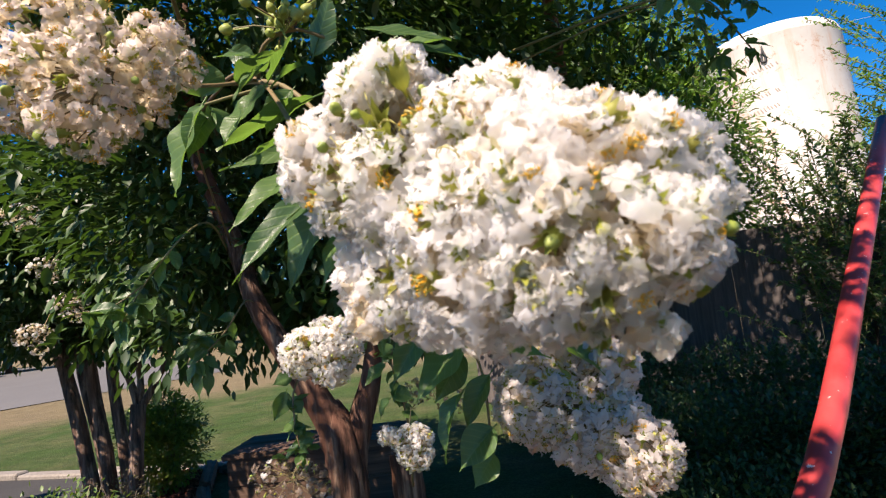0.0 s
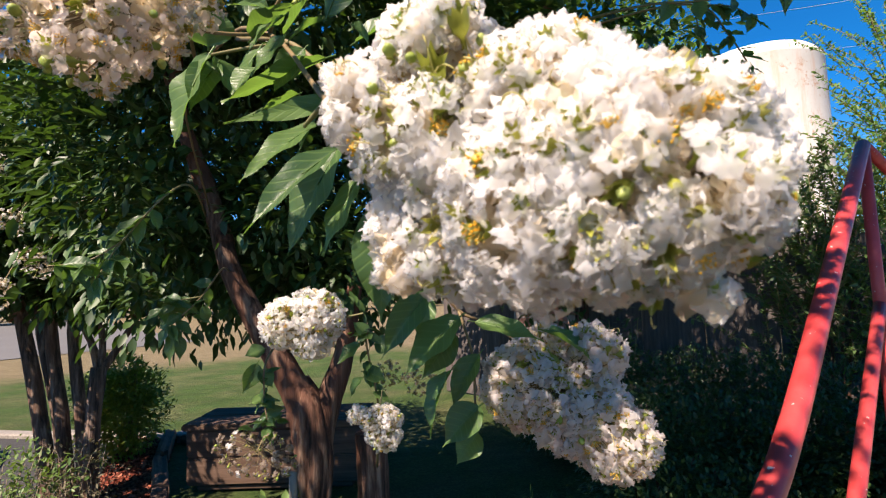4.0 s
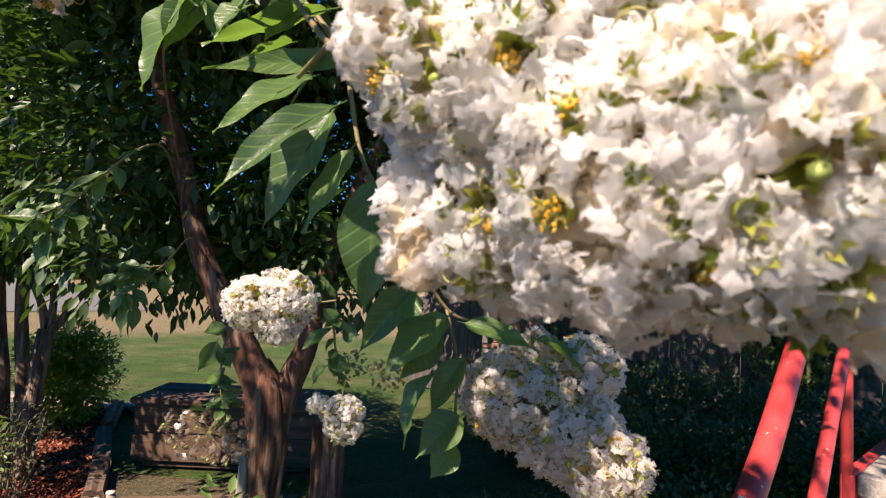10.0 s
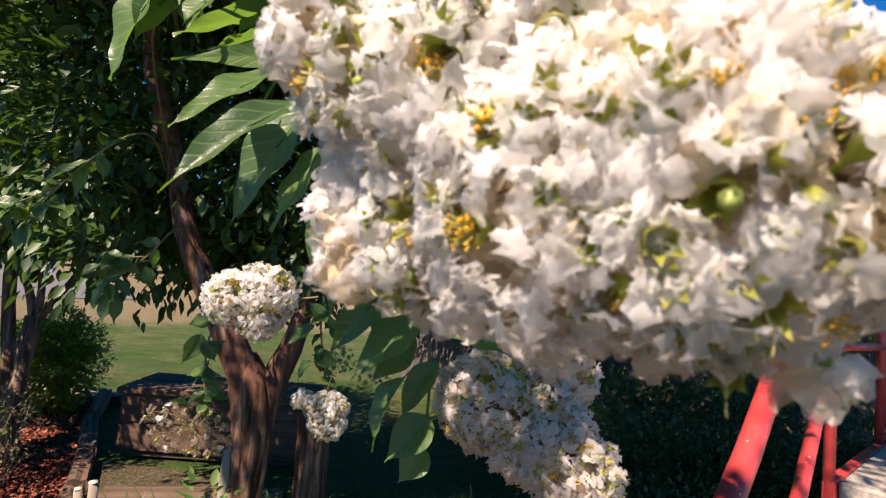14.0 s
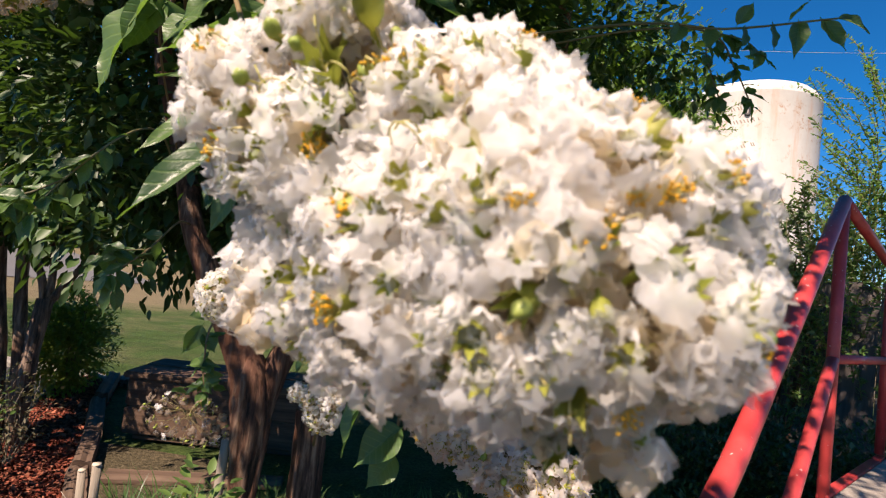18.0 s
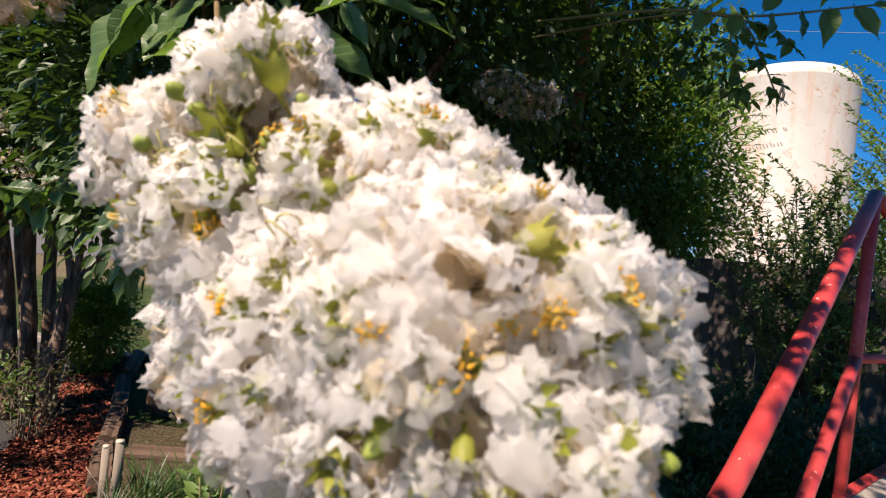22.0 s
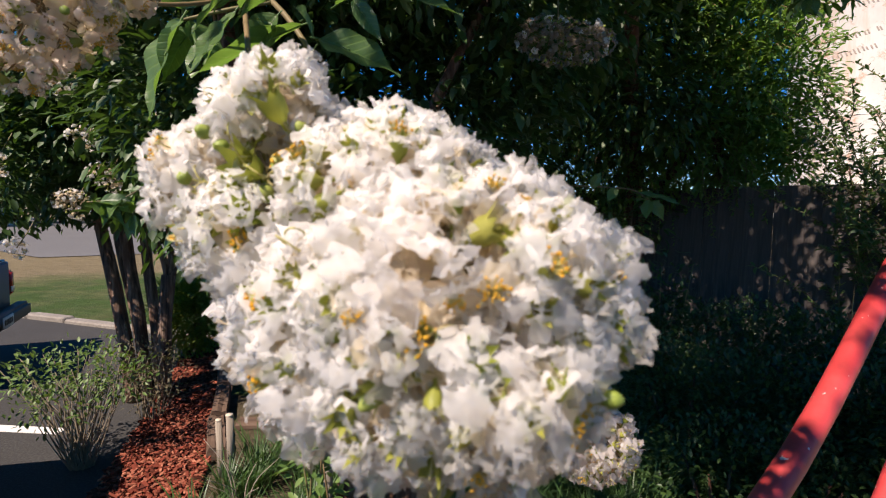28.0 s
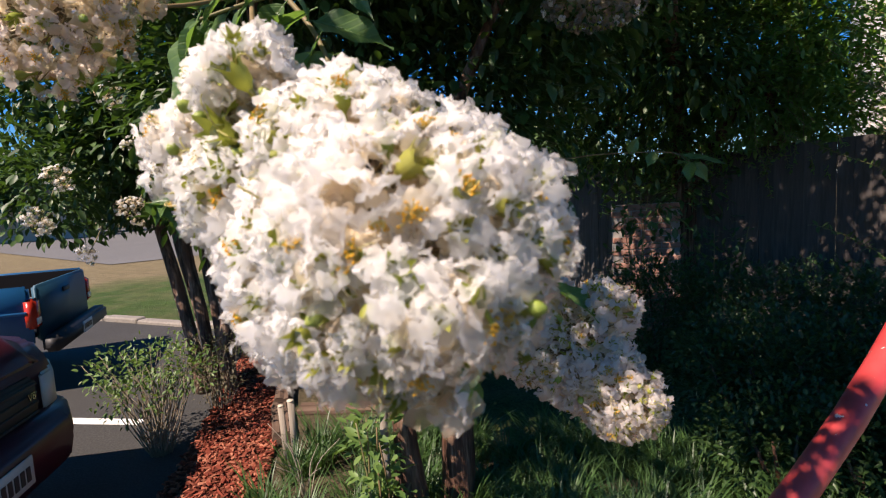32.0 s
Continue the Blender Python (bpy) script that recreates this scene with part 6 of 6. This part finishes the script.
def blue_pickup():
    truck = thing("pickup_truck", "parked blue pickup truck with an open empty bed", "pickup truck", at=(-4.81, 4.72, 0))
    truck.rotation_euler = (0, 0, math.atan2(-0.5, -0.87))
    w = 0.86
    for s in (-1, 1):
        side = box((0.03, min(s * w, s * (w - 0.07)), 0.50), (2.0, max(s * w, s * (w - 0.07)), 1.06), 0.025, 2)
        part("bed_side", side, TRUCK_BLUE, truck)
        part("body_crease", box((0.05, min(s * w, s * (w + 0.012)), 0.80), (1.98, max(s * w, s * (w + 0.012)), 0.83), 0.005), TRUCK_BLUE, truck)
        light = part("tail_light", box((-0.015, min(s * (w + 0.006), s * (w - 0.13)), 0.66), (0.09, max(s * (w + 0.006), s * (w - 0.13)), 0.94), 0.02, 2), TAIL, truck, "red and orange tail light")
        part("reverse_lens", box((-0.019, min(s * (w - 0.01), s * (w - 0.12)), 0.70), (-0.01, max(s * (w - 0.01), s * (w - 0.12)), 0.76), 0.003), LAMP_GLASS, light)
        wheel(truck, (0.95, s * 0.76, 0.34), 0)
        wheel(truck, (3.75, s * 0.76, 0.34), 0)
    part("tailgate", box((-0.01, -w + 0.135, 0.52), (0.05, w - 0.135, 1.05), 0.02, 2), TRUCK_TEAL, truck, "dull teal tailgate")
    part("tailgate_handle", box((-0.03, -0.09, 0.90), (-0.008, 0.09, 0.95), 0.008), BUMPER, truck, "black handle")
    part("bed_floor", box((0.05, -w + 0.07, 0.56), (1.98, w - 0.07, 0.60), 0.0), BED_LINER, truck, "", False)
    for s in (-1, 1):
        part("bed_liner", box((0.06, min(s * (w - 0.085), s * (w - 0.072)), 0.60), (1.97, max(s * (w - 0.085), s * (w - 0.072)), 1.045), 0.004), BED_LINER, truck, "", False)
    part("bed_liner", box((1.965, -w + 0.09, 0.60), (2.005, w - 0.09, 1.05), 0.004), BED_LINER, truck, "", False)
    part("rear_bumper", box((-0.17, -w + 0.02, 0.42), (-0.02, w - 0.02, 0.58), 0.03, 2), BUMPER, truck)
    plate = part("number_plate", box((-0.18, -0.16, 0.44), (-0.172, 0.16, 0.56), 0.003), PLATE, truck)
    for k in range(5):
        part("plate_bar", box((-0.184, -0.12 + k * 0.052, 0.475), (-0.181, -0.085 + k * 0.052, 0.53), 0.0), DARK, plate, "", False)
    part("cab", loft([(2.03, hull(w, 0.45, 1.08, 0.06)), (2.06, hull(w, 0.45, 1.10, 0.06)), (3.2, hull(w, 0.45, 1.08, 0.08)), (4.5, hull(w - 0.02, 0.45, 0.98, 0.10)), (4.62, hull(w - 0.10, 0.50, 0.90, 0.08))], 0.02), TRUCK_BLUE, truck)
    part("cab_roof", loft([(2.10, hull(w - 0.08, 1.05, 1.5, 0.12)), (2.22, hull(w - 0.14, 1.05, 1.60, 0.12)), (3.0, hull(w - 0.14, 1.05, 1.60, 0.12)), (3.5, hull(w - 0.10, 1.02, 1.10, 0.05))], 0.015), TRUCK_BLUE, truck)
    part("rear_window", box((2.095, -0.58, 1.16), (2.16, 0.58, 1.46), 0.02), WINDOW, truck)
    for s in (-1, 1):
        part("side_window", box((2.3, min(s * 0.70, s * 0.76), 1.16), (3.05, max(s * 0.70, s * 0.76), 1.48), 0.02), WINDOW, truck)
    part("headliner_bar", box((2.01, -w + 0.08, 0.60), (2.04, w - 0.08, 1.06), 0.01), TRUCK_BLUE, truck, "", False)
    # a spare tyre lies in the bed
    spare = thing("spare_tyre", "worn grey spare tyre lying in the truck bed", "tyre", at=(-5.35, 4.55, 0.715))
    t = bmesh.new()
    n, m = 28, 10
    vs = [[t.verts.new(((0.24 + 0.1 * math.cos(6.28319 * j / m)) * math.cos(6.28319 * k / n), (0.24 + 0.1 * math.cos(6.28319 * j / m)) * math.sin(6.28319 * k / n), 0.105 * math.sin(6.28319 * j / m))) for j in range(m)] for k in range(n)]
    for k in range(n):
        for j in range(m):
            t.faces.new((vs[k][j], vs[(k + 1) % n][j], vs[(k + 1) % n][(j + 1) % m], vs[k][(j + 1) % m]))
    bmesh.ops.recalc_face_normals(t, faces=t.faces)
    part("tyre", t, OLD_TYRE, spare)


def maroon_pickup():
    truck = thing("pickup_truck", "parked dark maroon pickup truck seen at its front corner", "pickup truck", at=(-2.25, 1.855, 0))
    truck.rotation_euler = (0, 0, radians(20))
    w = 0.92
    part("body", loft([(-4.9, hull(w, 0.5, 1.05, 0.08)), (-2.2, hull(w, 0.48, 1.08, 0.10)), (-1.5, hull(w, 0.48, 1.06, 0.14)), (-0.55, hull(w, 0.46, 1.03, 0.16)), (-0.25, hull(w - 0.07, 0.45, 1.00, 0.16)), (-0.12, hull(w - 0.20, 0.48, 0.92, 0.14))], 0.03), TRUCK_RED, truck)
    part("hood", loft([(-1.45, [(-0.7, 1.04), (-0.55, 1.095), (0.55, 1.095), (0.7, 1.04)]), (-0.6, [(-0.68, 1.04), (-0.52, 1.095), (0.52, 1.095), (0.68, 1.04)]), (-0.25, [(-0.64, 1.0), (-0.5, 1.06), (0.5, 1.06), (0.64, 1.0)]), (-0.10, [(-0.58, 0.88), (-0.45, 0.93), (0.45, 0.93), (0.58, 0.88)])], 0.015), TRUCK_RED, truck)
    part("grille", box((-0.14, -0.48, 0.62), (-0.085, 0.48, 0.84), 0.02, 2), DARK, truck, "black grille")
    for k in range(4):
        part("grille_bar", box((-0.088, -0.46, 0.645 + 0.05 * k), (-0.075, 0.46, 0.66 + 0.05 * k), 0.004), BUMPER, truck)
    for s in (-1, 1):
        lamp = part("headlight", loft([(-0.42, [(s * 0.885, 0.66), (s * 0.90, 0.74), (s * 0.885, 0.84), (s * 0.84, 0.76)]), (-0.20, [(s * 0.72, 0.62), (s * 0.84, 0.66), (s * 0.82, 0.85), (s * 0.70, 0.84)]), (-0.095, [(s * 0.52, 0.63), (s * 0.66, 0.63), (s * 0.66, 0.82), (s * 0.52, 0.82)])], 0.01), LAMP_GLASS, truck, "cloudy headlight")
        part("indicator", box((-0.30, min(s * 0.86, s * 0.885), 0.68), (-0.24, max(s * 0.86, s * 0.885), 0.80), 0.006), AMBER, lamp)
        wheel(truck, (-0.95, s * 0.80, 0.36), 0, 0.36)
        wheel(truck, (-4.0, s * 0.80, 0.36), 0, 0.36)
        part("fender_lip", tube([(-0.95 + 0.45 * math.cos(a), s * 0.925, 0.36 + 0.45 * math.sin(a)) for a in np.linspace(0.2, math.pi - 0.2, 14)], [0.02] * 14, 6), TRUCK_RED, truck)
        part("side_window", box((-2.9, min(s * 0.76, s * 0.80), 1.14), (-1.9, max(s * 0.76, s * 0.80), 1.48), 0.02), WINDOW, truck)
        part("mirror", box((-1.75, min(s * 0.95, s * 1.12), 1.08), (-1.65, max(s * 0.95, s * 1.12), 1.24), 0.03, 2), BUMPER, truck)
    part("front_bumper", loft([(-0.45, hull(0.93, 0.34, 0.64, 0.06)), (-0.26, hull(0.90, 0.34, 0.64, 0.06)), (-0.10, hull(0.78, 0.34, 0.63, 0.06)), (0.02, hull(0.56, 0.35, 0.60, 0.05))], 0.02), TRUCK_RED, truck)
    plate = part("number_plate", box((0.022, -0.16, 0.40), (0.032, 0.16, 0.54), 0.003), PLATE, truck)
    for k in range(6):
        part("plate_bar", box((0.033, -0.13 + k * 0.045, 0.43), (0.036, -0.10 + k * 0.045, 0.50), 0.0), DARK, plate, "", False)
    part("cab_roof", loft([(-3.2, hull(0.80, 1.05, 1.62, 0.12)), (-2.0, hull(0.78, 1.05, 1.66, 0.12)), (-1.4, hull(0.84, 1.03, 1.12, 0.05))], 0.02), TRUCK_RED, truck)
    part("windscreen", loft([(-2.02, [(-0.66, 1.6), (0.66, 1.6), (0.66, 1.62), (-0.66, 1.62)]), (-1.40, [(-0.74, 1.12), (0.74, 1.12), (0.74, 1.15), (-0.74, 1.15)])]), WINDOW, truck)
    badge = bpy.data.curves.new("badge_text", "FONT")
    badge.body, badge.size, badge.extrude = "V8", 0.06, 0.003
    ob = new("badge", badge)
    ob.data.materials.append(CHROME)
    ob.parent = truck
    ob.matrix_basis = Matrix.Translation((-0.07, 0.36, 0.73)) @ Matrix(((0, 0, 1, 0), (1, 0, 0, 0), (0, 1, 0, 0), (0, 0, 0, 1)))
    tagged(ob, "small chrome badge")


blue_pickup()
maroon_pickup()


# ---- far things ----
def far_trees():
    rng = random.Random(77)
    for k in range(22):
        a = radians(-6 + k * 3.3 + rng.uniform(-1, 1))
        d = rng.uniform(55, 85)
        o = Vector((-math.sin(a) * d, math.cos(a) * d, 0))
        h = rng.uniform(7, 12)
        tree = thing("far_tree", "distant leafy tree beyond the road", "tree", "distant trees", at=o)
        part("trunk", tube([(0, 0, -0.1), (0.1, 0, h * 0.3), (0.0, 0.1, h * 0.6)], [0.3, 0.22, 0.1], 8, 0.1, k), BARK, tree)
        blobs = [(rng.uniform(-0.3, 0.3) * h, rng.uniform(-0.2, 0.2) * h, h * rng.uniform(0.35, 0.75), h * 0.36, h * 0.3, h * 0.26) for _ in range(4)]
        add_crown(tree, blobs, 2600, 1.1, 200 + k, CROWN, inner=0.3)


far_trees()


def far_house():
    o = Vector((-46, 41, 0))
    house = thing("house", "distant pale bungalow beyond the road", "house", at=o)
    house.rotation_euler = (0, 0, radians(-40))
    part("wall", box((-6, -4, -0.1), (6, 4, 2.9), 0.02), HOUSE, house, "", False)
    part("roof", loft([(-6.5, [(-4.6, 2.92), (4.6, 2.92), (0, 5.0)]), (6.5, [(-4.6, 2.92), (4.6, 2.92), (0, 5.0)])]), ROOF, house, "", False)
    for k in range(4):
        win = part("window", box((-5 + k * 2.8, -4.04, 1.0), (-3.8 + k * 2.8, -4.0, 2.1), 0.0), HOUSE, house, "", False)
        part("pane", box((-4.95 + k * 2.8, -4.06, 1.05), (-3.85 + k * 2.8, -4.045, 2.05), 0.0), WINDOW, win, "", False)


far_house()


def wires():
    for k, (z0, z1) in enumerate(((24.0, 26.5), (20.5, 22.2))):
        pts = [Vector((10, 45, z0)).lerp(Vector((70, 28, z1)), t) - Vector((0, 0, 1.4 * math.sin(math.pi * t))) for t in np.linspace(0, 1, 14)]
        ob = part("overhead_wire", tube(pts, [0.018] * 14, 5), WIRE, None)
        tagged(ob, "thin grey overhead power line against the sky", "power line", "overhead wires")
    for x, y in ((10, 45), (70, 28)):
        pole = thing("utility_pole", "tall wooden utility pole carrying the wires", "utility pole", "utility poles", at=(x, y, 0))
        part("pole_shaft", tube([(0, 0, -0.2), (0, 0, 14), (0, 0, 27)], [0.18, 0.15, 0.12], 10), BARK, pole)


wires()
